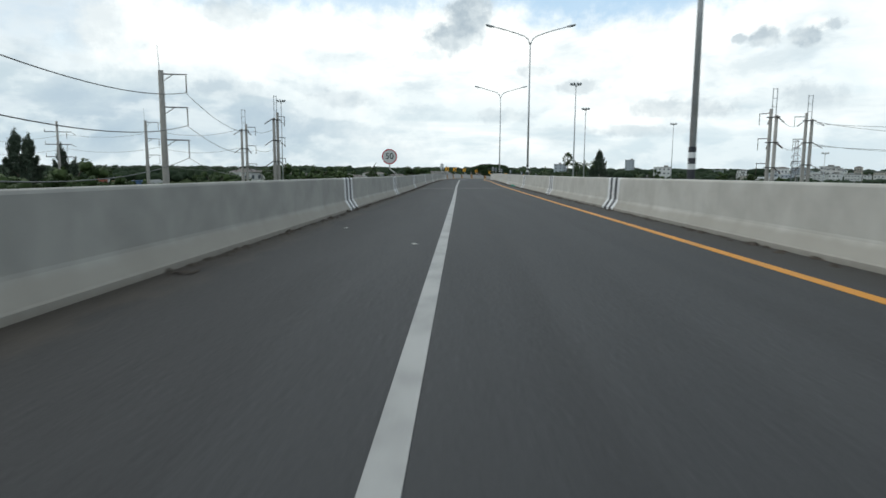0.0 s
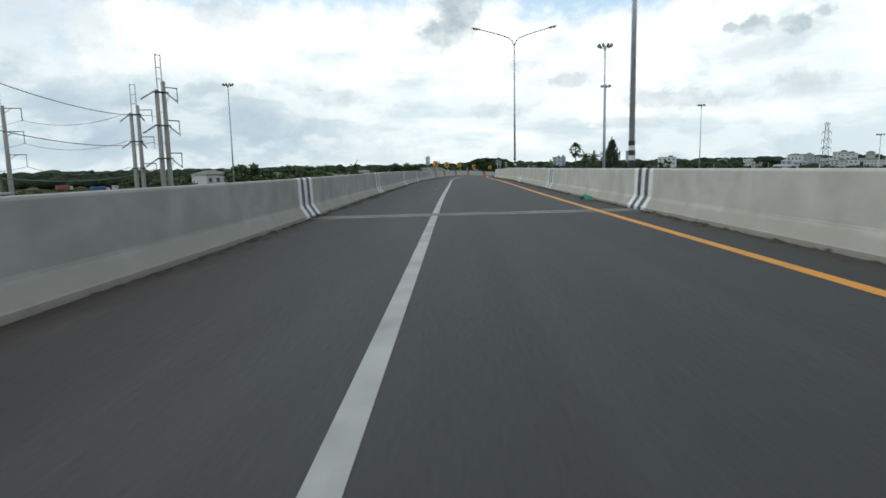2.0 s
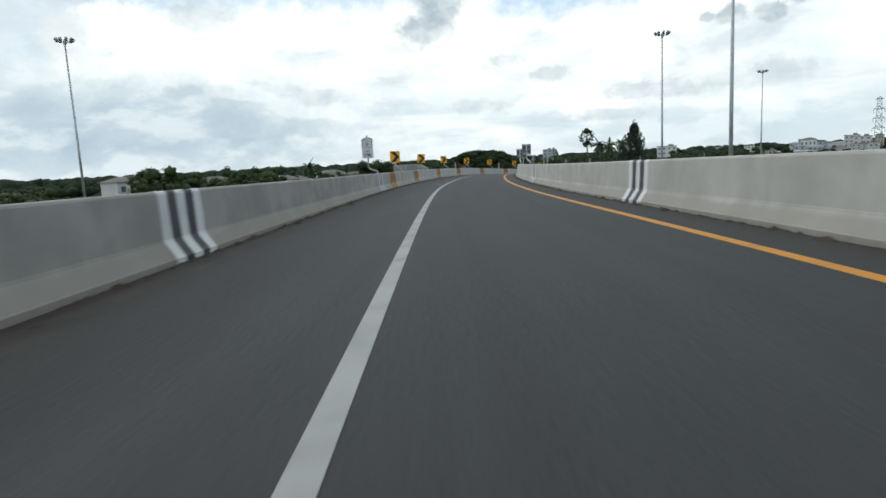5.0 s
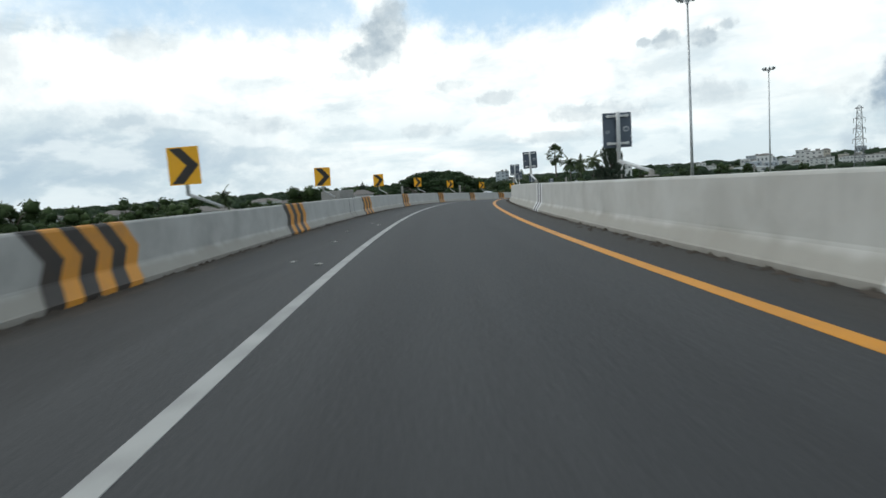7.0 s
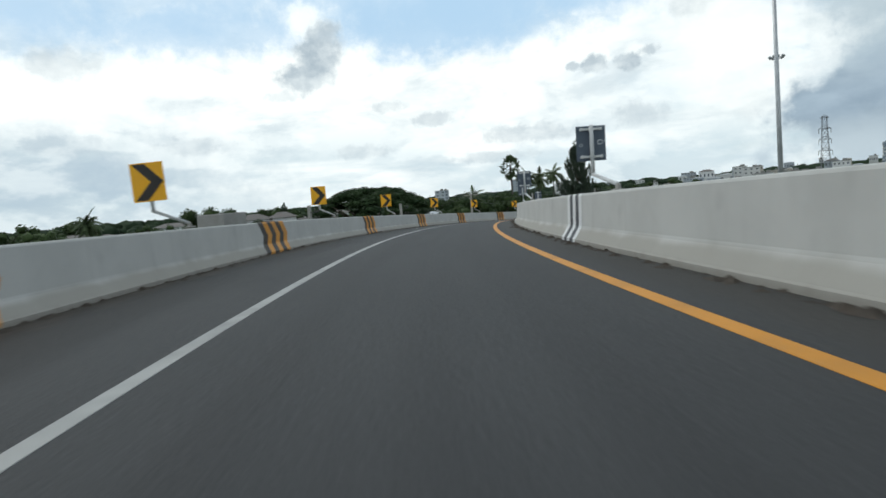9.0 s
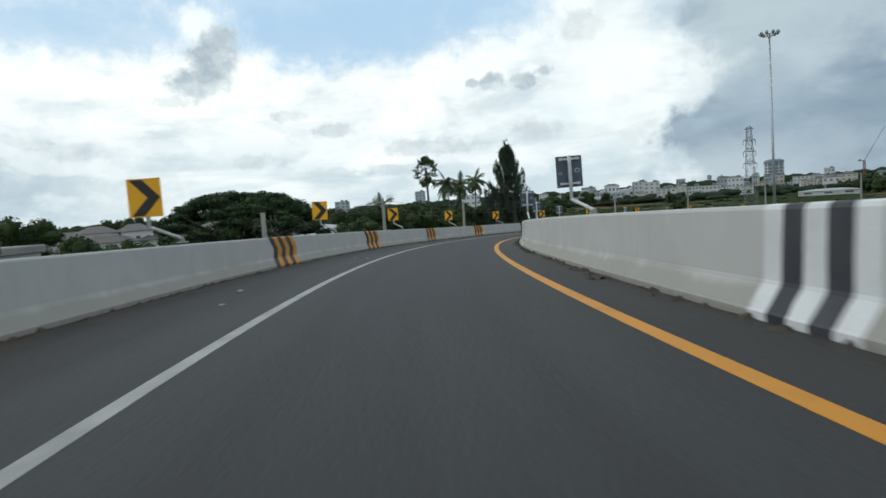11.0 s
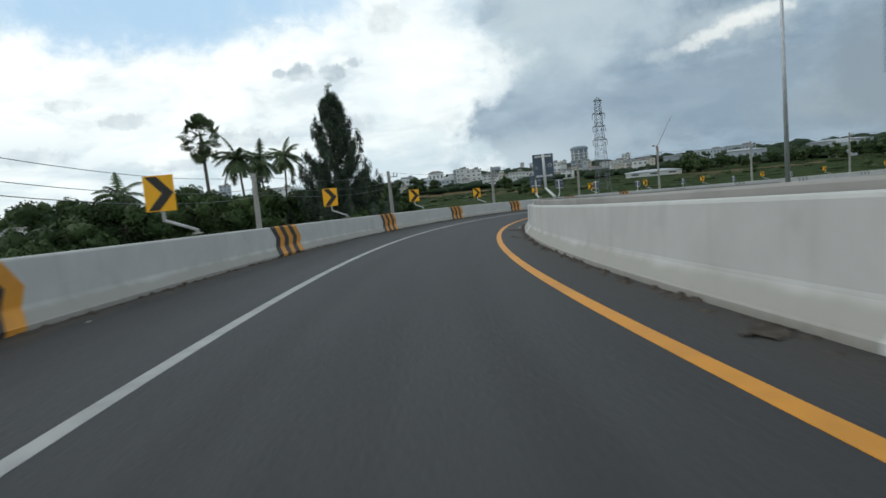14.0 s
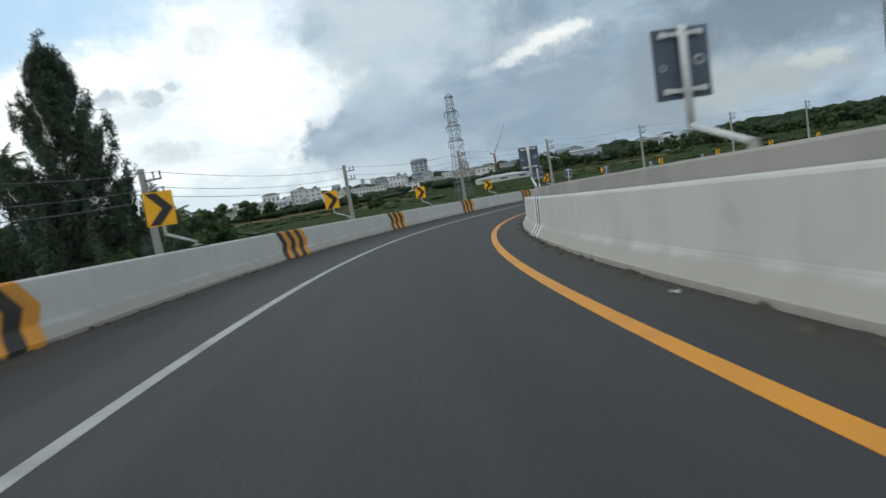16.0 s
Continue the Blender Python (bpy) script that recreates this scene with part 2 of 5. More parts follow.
def asphalt():
    """Worn asphalt by the road's own measure: u across in metres, v along in metres."""
    m = bpy.data.materials.new("asphalt")
    m.use_nodes = True
    n = Nodes(m.node_tree)
    shader = m.node_tree.nodes["Principled BSDF"]
    uv = n.put("ShaderNodeTexCoord").outputs["UV"]
    sp = n.put("ShaderNodeSeparateXYZ")
    n.link(uv, sp.inputs[0])
    u = sp.outputs["X"]
    stretched = n.vmath("MULTIPLY", uv, (1.0, 0.10, 1.0))
    grain = n.noise(uv, 95.0, 3.0, 0.7)
    pebbles = n.noise(uv, 28.0, 4.0, 0.65)
    drift = n.noise(stretched, 1.3, 7.0, 0.6, 0.3)
    colour = n.mix(n.step(drift, 0.32, 0.70), (0.034, 0.0355, 0.0375), (0.052, 0.0535, 0.0555))
    colour = n.mix(0.5, colour, n.mix(n.step(grain, 0.3, 0.72), (0.022, 0.023, 0.0245), (0.068, 0.069, 0.071)))
    # oil and tyre tracks in the lane, a lighter strip between
    for centre, half, much in ((0.95, 0.32, 0.40), (2.95, 0.32, 0.34), (1.95, 0.22, 0.18)):
        off = n.math("ABSOLUTE", n.math("SUBTRACT", n.math("ADD", u, n.math("MULTIPLY", n.math("SUBTRACT", drift, 0.5), 0.5)), centre))
        colour = n.mix(n.math("MULTIPLY", n.step(off, half, 0.04), n.math("MULTIPLY", n.step(drift, 0.25, 0.62), much)), colour, (0.026, 0.026, 0.027))
    # the shoulder is darker than the lane, with an uneven edge
    colour = n.mix(n.math("MULTIPLY", n.step(n.math("ADD", u, n.math("MULTIPLY", n.math("SUBTRACT", drift, 0.5), 1.6)), -0.5, -1.9), 0.62), colour, (0.021, 0.021, 0.0215))
    # dust and silt along both walls
    ragged = n.math("MULTIPLY", n.math("SUBTRACT", n.noise(n.vmath("MULTIPLY", uv, (1.0, 0.35, 1.0)), 2.2, 7.0, 0.62), 0.5), 1.3)
    silt = n.step(n.math("ADD", u, ragged), -2.35, -3.0)
    colour = n.mix(n.math("MULTIPLY", silt, 0.62), colour, (0.092, 0.076, 0.060))
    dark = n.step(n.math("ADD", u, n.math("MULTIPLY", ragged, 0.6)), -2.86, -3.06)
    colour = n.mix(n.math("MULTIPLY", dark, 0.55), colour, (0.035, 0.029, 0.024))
    silt2 = n.step(n.math("ADD", u, n.math("MULTIPLY", ragged, 0.4)), 4.10, 4.75)
    colour = n.mix(n.math("MULTIPLY", silt2, 0.5), colour, (0.060, 0.054, 0.047))
    n.link(colour, shader.inputs["Base Color"])
    n.link(n.step(pebbles, 0.3, 0.7, 0.62, 0.86), shader.inputs["Roughness"])
    shader.inputs["Specular IOR Level"].default_value = 0.28
    b = n.put("ShaderNodeBump", Strength=0.35, Distance=0.006)
    n.link(grain, b.inputs["Height"])
    n.link(b.outputs[0], shader.inputs["Normal"])
    return m


def barrier_concrete(name, bare_dark, bare_light):
    """Cast concrete: u up the face in metres, v along in metres. Bare at first, limewashed further down the ramp."""
    m = bpy.data.materials.new(name)
    m.use_nodes = True
    n = Nodes(m.node_tree)
    shader = m.node_tree.nodes["Principled BSDF"]
    uv = n.put("ShaderNodeTexCoord").outputs["UV"]
    sp = n.put("ShaderNodeSeparateXYZ")
    n.link(uv, sp.inputs[0])
    u, v = sp.outputs["X"], sp.outputs["Y"]
    cloudy = n.noise(uv, 0.9, 8.0, 0.6, 0.4)
    runs = n.noise(n.vmath("MULTIPLY", uv, (0.25, 2.4, 1.0)), 1.6, 6.0, 0.6)
    grain = n.noise(uv, 70.0, 3.0, 0.65)
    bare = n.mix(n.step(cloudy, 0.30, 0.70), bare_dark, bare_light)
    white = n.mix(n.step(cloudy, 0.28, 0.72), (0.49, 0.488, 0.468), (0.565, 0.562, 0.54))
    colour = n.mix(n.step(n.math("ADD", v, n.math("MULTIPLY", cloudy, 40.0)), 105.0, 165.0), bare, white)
    colour = n.mix(n.math("MULTIPLY", n.step(runs, 0.54, 0.74), 0.22), colour, (0.27, 0.262, 0.245))
    spots = n.noise(uv, 1.7, 2.0, 0.4)
    colour = n.mix(n.math("MULTIPLY", n.step(spots, 0.64, 0.76), 0.17), colour, (0.20, 0.20, 0.20))
    # splash dirt on the flare; its colour also damps the skylight there
    splash_dim = n.step(n.math("ADD", u, n.math("MULTIPLY", n.math("SUBTRACT", cloudy, 0.5), 0.3)), 0.44, 0.28)
    colour = n.mix(n.math("MULTIPLY", splash_dim, 0.66), colour, (0.27, 0.243, 0.198))
    foot = n.step(n.math("ADD", u, n.math("MULTIPLY", n.math("SUBTRACT", runs, 0.5), 0.25)), 0.16, 0.0)
    colour = n.mix(n.math("MULTIPLY", foot, 0.55), colour, (0.17, 0.145, 0.115))
    colour = n.mix(0.18, colour, n.mix(grain, (0.25, 0.245, 0.23), (0.68, 0.67, 0.64)))
    n.link(colour, shader.inputs["Base Color"])
    shader.inputs["Roughness"].default_value = 0.88
    b = n.put("ShaderNodeBump", Strength=0.22, Distance=0.006)
    n.link(grain, b.inputs["Height"])
    n.link(b.outputs[0], shader.inputs["Normal"])
    return m


def road_paint(name, base, worn, wear=0.5):
    m = surface(name, base, worn, 1.4, 0.6, bump=0.2, grain=45.0, spread=(wear - 0.14, wear + 0.22), detail=9.0)
    return m


def field():
    """Rough grass, scrub and bare soil over the plain."""
    m = bpy.data.materials.new("field")
    m.use_nodes = True
    n = Nodes(m.node_tree)
    shader = m.node_tree.nodes["Principled BSDF"]
    where = n.put("ShaderNodeTexCoord").outputs["Object"]
    broad = n.noise(where, 0.012, 7.0, 0.6, 0.3)
    tuft = n.noise(where, 0.35, 8.0, 0.65)
    colour = n.mix(n.step(tuft, 0.3, 0.7), (0.026, 0.042, 0.014), (0.050, 0.070, 0.024))
    colour = n.mix(n.math("MULTIPLY", n.step(n.noise(where, 0.11, 6.0, 0.62, 0.4), 0.46, 0.62), 0.75), colour, (0.018, 0.029, 0.011))
    colour = n.mix(n.step(broad, 0.55, 0.62), colour, (0.17, 0.115, 0.072))
    colour = n.mix(n.math("MULTIPLY", n.step(n.noise(where, 0.05, 6.0, 0.6), 0.52, 0.66), 0.6), colour, (0.046, 0.060, 0.025))
    n.link(colour, shader.inputs["Base Color"])
    shader.inputs["Roughness"].default_value = 1.0
    shader.inputs["Specular IOR Level"].default_value = 0.04
    b = n.put("ShaderNodeBump", Strength=0.6, Distance=0.3)
    n.link(tuft, b.inputs["Height"])
    n.link(b.outputs[0], shader.inputs["Normal"])
    return m


def foliage(name, dark, light, rough=0.6):
    """Leaves that differ one from the next."""
    m = bpy.data.materials.new(name)
    m.use_nodes = True
    n = Nodes(m.node_tree)
    shader = m.node_tree.nodes["Principled BSDF"]
    geo = n.put("ShaderNodeNewGeometry")
    where = n.put("ShaderNodeTexCoord").outputs["Object"]
    colour = n.mix(geo.outputs["Random Per Island"], dark, light)
    colour = n.mix(n.step(n.noise(where, 0.35, 4.0, 0.6), 0.35, 0.65, 0.0, 0.6), colour, tuple(c * 0.55 for c in dark))
    info = n.put("ShaderNodeObjectInfo")
    colour = n.mix(0.25, colour, n.mix(info.outputs["Random"], tuple(c * 0.6 for c in dark), light))
    n.link(colour, shader.inputs["Base Color"])
    shader.inputs["Roughness"].default_value = rough
    shader.inputs["Specular IOR Level"].default_value = 0.12
    return m


M = {
    "asphalt": asphalt(),
    # bare stretch: left wall darker, right lighter; the side light is in the colour
    "barrier_left": barrier_concrete("barrier_concrete_grey_shaded", (0.25, 0.247, 0.228), (0.375, 0.37, 0.338)),
    "barrier_right": barrier_concrete("barrier_concrete_beige_lit", (0.415, 0.40, 0.36), (0.565, 0.55, 0.505)),
    "barrier_twin": surface("barrier_twin_concrete", (0.34, 0.325, 0.30), (0.22, 0.21, 0.195), 0.55, 0.9, bump=0.2),
    "faded_band": road_paint("faded_band_paint", (0.27, 0.262, 0.245), (0.40, 0.39, 0.37), 0.5),
    "field": field(),
    "white_line": road_paint("white_line_paint", (0.38, 0.38, 0.367), (0.18, 0.18, 0.177), 0.50),
    "orange_line": road_paint("orange_line_paint", (0.66, 0.275, 0.018), (0.42, 0.19, 0.03), 0.55),
    "band_white": road_paint("white_band_paint", (0.76, 0.77, 0.77), (0.58, 0.585, 0.57), 0.55),
    "band_black": road_paint("black_band_paint", (0.028, 0.030, 0.038), (0.075, 0.075, 0.08), 0.55),
    "band_yellow": road_paint("yellow_band_paint", (0.68, 0.285, 0.018), (0.44, 0.20, 0.045), 0.54),
    "band_brown": road_paint("worn_black_band_paint", (0.020, 0.015, 0.012), (0.060, 0.040, 0.024), 0.56),
    "joint": surface("joint_concrete", (0.235, 0.228, 0.215), (0.13, 0.126, 0.118), 1.5, 0.9),
    "rubber": surface("rubber", (0.02, 0.02, 0.021), (0.035, 0.034, 0.033), 8, 0.85),
    "concrete": surface("pole_concrete", (0.36, 0.345, 0.32), (0.25, 0.24, 0.22), 0.7, 0.9, per_object=0.2),
    "wall_concrete": surface("wall_concrete", (0.30, 0.295, 0.28), (0.20, 0.195, 0.18), 0.3, 0.9),
    "galvanized": surface("galvanized_steel", (0.50, 0.515, 0.53), (0.36, 0.37, 0.38), 3.0, 0.42, 0.55, bump=0.05),
    "white_steel": surface("white_painted_steel", (0.66, 0.67, 0.67), (0.5, 0.505, 0.5), 5.0, 0.45, bump=0.04),
    "sign_yellow": surface("yellow_reflective_sheet", (1.0, 0.455, 0.004), (0.96, 0.43, 0.006), 4.0, 0.42, bump=0.02),
    "sign_black": surface("black_sheet", (0.022, 0.018, 0.016), (0.035, 0.028, 0.024), 4.0, 0.5, bump=0.02),
    "sign_white": surface("white_reflective_sheet", (0.70, 0.71, 0.71), (0.6, 0.61, 0.62), 3.0, 0.42, bump=0.02),
    "sign_red": surface("red_reflective_sheet", (0.52, 0.030, 0.045), (0.45, 0.035, 0.05), 4.0, 0.42, bump=0.02),
    "sign_ink": surface("dark_green_ink", (0.025, 0.045, 0.04), (0.035, 0.055, 0.05), 6.0, 0.5, bump=0.02),
    "sign_grey": surface("grey_print", (0.22, 0.225, 0.23), (0.3, 0.3, 0.3), 6.0, 0.5, bump=0.02),
    "sign_back": surface("dark_grey_sheet_back", (0.072, 0.094, 0.125), (0.100, 0.126, 0.160), 2.2, 0.5, 0.2, bump=0.03),
    "sign_mark": surface("pale_sticker", (0.42, 0.44, 0.46), (0.20, 0.22, 0.24), 9.0, 0.6, bump=0.02),
    "lattice": surface("weathered_steel", (0.22, 0.23, 0.25), (0.16, 0.165, 0.175), 1.0, 0.6, 0.4, bump=0.05),
    "dark_steel": surface("dark_steel", (0.05, 0.052, 0.056), (0.08, 0.08, 0.082), 3.0, 0.5, 0.3, bump=0.05),
    "porcelain": surface("brown_porcelain", (0.045, 0.03, 0.025), (0.07, 0.05, 0.04), 8.0, 0.3, bump=0.02),
    "cable": surface("aluminium_cable", (0.10, 0.105, 0.11), (0.07, 0.072, 0.075), 2.0, 0.5, 0.3, bump=0.0),
    "glass_lamp": surface("lamp_glass", (0.45, 0.47, 0.48), (0.35, 0.36, 0.37), 8.0, 0.25, bump=0.0),
    "bark": surface("bark", (0.13, 0.105, 0.08), (0.075, 0.062, 0.05), 1.6, 0.95, bump=0.5, grain=14.0),
    "palm_bark": surface("palm_bark", (0.15, 0.135, 0.115), (0.09, 0.08, 0.07), 2.0, 0.95, bump=0.5, grain=10.0),
    "leaf": foliage("broad_leaves", (0.030, 0.056, 0.021), (0.082, 0.118, 0.044)),
    "leaf_far": foliage("far_leaves", (0.026, 0.044, 0.025), (0.048, 0.070, 0.038), 0.95),
    "leaf_rain": foliage("rain_tree_leaves", (0.018, 0.038, 0.016), (0.052, 0.084, 0.032)),
    "leaf_pine": foliage("casuarina_needles", (0.052, 0.078, 0.056), (0.150, 0.185, 0.130), 0.75),
    "leaf_palm": foliage("palm_fronds", (0.045, 0.072, 0.034), (0.120, 0.155, 0.072)),
    "scrub": foliage("scrub_leaves", (0.033, 0.057, 0.018), (0.062, 0.088, 0.031)),
    "plaster": surface("white_plaster", (0.76, 0.76, 0.74), (0.64, 0.64, 0.62), 0.35, 0.9, per_object=0.35, bump=0.1),
    "plaster_warm": surface("cream_plaster", (0.62, 0.57, 0.49), (0.52, 0.47, 0.40), 0.35, 0.9, per_object=0.3, bump=0.1),
    "plaster_grey": surface("grey_plaster", (0.45, 0.49, 0.53), (0.36, 0.39, 0.43), 0.35, 0.9, per_object=0.3, bump=0.1),
    "window": surface("window_glass", (0.10, 0.115, 0.13), (0.16, 0.175, 0.19), 0.8, 0.25, bump=0.0),
    "roof_tile": surface("roof_tiles", (0.17, 0.155, 0.145), (0.12, 0.11, 0.105), 0.8, 0.85, per_object=0.35),
    "roof_sheet": surface("metal_roof", (0.46, 0.48, 0.50), (0.36, 0.375, 0.39), 0.5, 0.45, 0.2),
    "curtain_wall": surface("tower_glass", (0.14, 0.185, 0.23), (0.22, 0.26, 0.30), 0.25, 0.25, bump=0.0),
    "crane_red": surface("crane_paint", (0.30, 0.13, 0.11), (0.24, 0.11, 0.10), 1.0, 0.5),
    "rag": surface("green_cloth", (0.085, 0.36, 0.25), (0.06, 0.26, 0.18), 6.0, 0.9),
    "paper": surface("dirty_paper", (0.50, 0.50, 0.48), (0.32, 0.31, 0.29), 9.0, 0.9),
    "silt": surface("silt", (0.075, 0.06, 0.047), (0.045, 0.037, 0.03), 5.0, 0.95, bump=0.6, grain=30.0),
    "box_white": surface("white_truck_body", (0.55, 0.55, 0.55), (0.42, 0.42, 0.42), 0.6, 0.5),
    "box_red": surface("red_truck_body", (0.35, 0.10, 0.07), (0.27, 0.09, 0.07), 0.6, 0.5),
    "box_blue": surface("blue_truck_body", (0.06, 0.13, 0.28), (0.05, 0.1, 0.2), 0.6, 0.5),
}


# ---------------------------------------------------------------- mesh helpers
def mesh_of(name, verts, faces, material, smooth=False, uvs=None):
    me = bpy.data.meshes.new(name)
    me.from_pydata([tuple(v) for v in verts], [], [tuple(f) for f in faces])
    me.materials.append(material)
    if uvs is not None:
        layer = me.uv_layers.new(name="UVMap")
        flat_ = [c for face in me.polygons for i in face.vertices for c in uvs[i]]
        layer.data.foreach_set("uv", flat_)
    if smooth:
        me.polygons.foreach_set("use_smooth", [True] * len(me.polygons))
    me.update()
    return me


def part(name, bm, material=None, parent=None, label="", smooth=False):
    """Links a bmesh, or a finished mesh, as one object under a thing or a part."""
    if isinstance(bm, bmesh.types.BMesh):
        me = bpy.data.meshes.new(name)
        bmesh.ops.recalc_face_normals(bm, faces=bm.faces)
        bm.to_mesh(me)
        bm.free()
        me.materials.append(material)
        if smooth:
            me.polygons.foreach_set("use_smooth", [True] * len(me.polygons))
    else:
        me = bm
    ob = new(name, me)
    if parent is not None:
        ob.parent = parent
    return tagged(ob, label=label) if label else ob


def thing(name, label, category, group="", kind="", at=None):
    ob = new(name)
    ob.empty_display_size = 0.3
    if at is not None:
        ob.matrix_world = at
    return tagged(ob, label, category, group, kind)


def box(bm, centre, size, turn=None, bevel=0.0):
    made = bmesh.ops.create_cube(bm, size=1.0)["verts"]
    m = Matrix.Translation(centre) @ (turn.to_4x4() if turn is not None else Matrix()) @ Matrix.Diagonal((*size, 1))
    bmesh.ops.transform(bm, matrix=m, verts=made)
    if bevel:
        edges = list({e for v in made for e in v.link_edges})
        bmesh.ops.bevel(bm, geom=edges, offset=bevel, segments=1, affect="EDGES")


def rod(bm, a, b, r0, r1=None, n=8):
    a, b = Vector(a), Vector(b)
    r1 = r0 if r1 is None else r1
    made = bmesh.ops.create_cone(bm, cap_ends=True, segments=n, radius1=r0, radius2=r1, depth=(b - a).length)["verts"]
    m = Matrix.Translation((a + b) / 2) @ (b - a).to_track_quat("Z", "Y").to_matrix().to_4x4()
    bmesh.ops.transform(bm, matrix=m, verts=made)


def tube(points, radius, n=4):
    """A thin tube along points, as verts and faces."""
    verts, faces = [], []
    for k, p in enumerate(points):
        d = (points[min(k + 1, len(points) - 1)] - points[max(k - 1, 0)]).normalized()
        side = d.cross(Vector((0, 0, 1))).normalized()
        lift = side.cross(d)
        for i in range(n):
            a = 2 * math.pi * i / n
            verts.append(p + side * math.cos(a) * radius + lift * math.sin(a) * radius)
        if k:
            o = n * (k - 1)
            faces += [(o + i, o + (i + 1) % n, o + n + (i + 1) % n, o + n + i) for i in range(n)]
    return verts, faces


def cable(name, a, b, sag, radius=0.022, label="thin grey power cable sagging between poles", group=""):
    a, b = Vector(a), Vector(b)
    pts = [a.lerp(b, k / 20) - Vector((0, 0, 4 * sag * (k / 20) * (1 - k / 20))) for k in range(21)]
    return tagged(part(name, mesh_of(name, *tube(pts, radius), M["cable"], True)), label, "cable", group)


# ---------------------------------------------------------------- the ramp's line
GROUND = -10.4
KNOTS = [-60.0 + 20.0 * k for k in range(27)]
HEADING = [-1.5, -1.5, -1.5, -1.546, -1.529, -1.421, -1.947, -1.689, -2.787, -5.854, -9.471, -14.885, -21.304, -29.64, -37.971, -47.787,
           -59.414, -70.291, -81.164, -94.0, -105.8, -111.0, -112.5, -113.0, -113.0, -113.0, -113.0]
HEIGHT = [0.55, 0.35, 0.17, 0.001, -0.205, -0.383, -0.506, -0.648, -0.912, -1.131, -1.349, -1.704, -2.291, -3.096, -4.046, -4.947,
          -5.843, -6.806, -7.677, -8.55, -9.2, -9.6, -9.9, -10.1, -10.2, -10.25, -10.25]
BANK = [-0.36, -0.36, -0.36, -0.357, -0.357, -0.44, -0.266, -0.62, -0.436, -0.455, -0.472, 0.038, -0.106, 0.305, 0.637, 0.774,
        1.315, 2.257, 2.389, 2.4, 2.2, 1.2, 0.4, 0.0, 0.0, 0.0, 0.0]
S0, S1 = -60, 450
WALL_L, WALL_R, LINE_R = -3.104, 5.053, 4.061   # feet of the walls and the orange line, metres from the white line
TOP = 1.006


def along(values):
    k, v, s = np.array(KNOTS), np.array(values), np.arange(S0, S1 + 1.0)
    d, h = np.gradient(v, k), k[1] - k[0]
    i = np.clip(np.searchsorted(k, s) - 1, 0, len(k) - 2)
    u = (s - k[i]) / h
    return (2 * u**3 - 3 * u**2 + 1) * v[i] + (u**3 - 2 * u**2 + u) * h * d[i] + (3 * u**2 - 2 * u**3) * v[i + 1] + (u**3 - u**2) * h * d[i + 1]


head, rise, bank = np.radians(along(HEADING)), along(HEIGHT), np.radians(along(BANK))
step_x, step_y = -np.sin(head), np.cos(head)
line_x = np.r_[0, np.cumsum((step_x[1:] + step_x[:-1]) / 2)]
line_y = np.r_[0, np.cumsum((step_y[1:] + step_y[:-1]) / 2)]
line_x, line_y = line_x - line_x[-S0] - 0.102, line_y - line_y[-S0] + 6.490


def at(s, lat, h=0.0):
    """The place s metres along the white line, lat metres to its right and h over the asphalt."""
    f = min(max(s - S0, 0), S1 - S0 - 1e-6)
    j, u = int(f), f - int(f)
    mixed = [a[j] * (1 - u) + a[j + 1] * u for a in (line_x, line_y, rise, head, bank)]
    x, y, z, a, b = mixed
    return Vector((x + lat * math.cos(a) * math.cos(b), y + lat * math.sin(a) * math.cos(b), z - lat * math.sin(b) + h))


def heading(s):
    f = min(max(s - S0, 0), S1 - S0 - 1)
    return float(head[int(f)])


def sweep(name, profile, s0, s1, material, step=1.0, label="", kind="structure", smooth=False, parent=None, widths=None):
    """A sheet with the given (across, up) profile, drawn along the ramp. u: metres over the profile, v: metres along."""
    count = max(1, round((s1 - s0) / step))
    lengths = [0.0]
    for p, q in zip(profile, profile[1:]):
        lengths.append(lengths[-1] + math.hypot(q[0] - p[0], q[1] - p[1]))
    verts, uvs, faces, w = [], [], [], len(profile)
    for k in range(count + 1):
        s = s0 + (s1 - s0) * k / count
        for (lat, h), run in zip(profile, lengths):
            p = at(s, lat, h)
            if h < -5:
                p.z = GROUND - 0.3
            verts.append(p)
            uvs.append((lat if name == "road" else run, s))
        if k:
            o = w * (k - 1)
            faces += [(o + i, o + i + 1, o + w + i + 1, o + w + i) for i in range(w - 1)]
    ob = part(name, mesh_of(name, verts, faces, material, smooth, uvs), material, parent)
    return tagged(ob, label, "", "", kind) if parent is None else ob


# ---------------------------------------------------------------- setting
bm = bmesh.new()
bmesh.ops.create_grid(bm, x_segments=60, y_segments=60, size=4600)
tagged(part("ground", bm, M["field"]), "rough green grass plain with bare soil", "ground", "", "structure").location = (100, 200, GROUND)

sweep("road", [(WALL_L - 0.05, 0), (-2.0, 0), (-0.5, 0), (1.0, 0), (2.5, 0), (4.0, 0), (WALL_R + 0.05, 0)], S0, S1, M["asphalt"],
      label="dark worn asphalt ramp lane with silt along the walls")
sweep("median", [(WALL_R + 0.4, -0.02), (7.6, -0.02), (7.6, -0.4), (7.7, -20)], S0, 108, M["wall_concrete"], label="concrete ledge behind the barrier")
# a lane's white line and an orange edge line, a few millimetres thick
for name, lat, mat, lab in (("lane_line", 0.0, "white_line", "worn white painted lane line"), ("edge_line", LINE_R, "orange_line", "orange painted edge line on asphalt")):
    sweep(name, [(lat - 0.082, 0.001), (lat - 0.08, 0.006), (lat + 0.08, 0.006), (lat + 0.082, 0.001)], S0, S1, M[mat], label=lab)

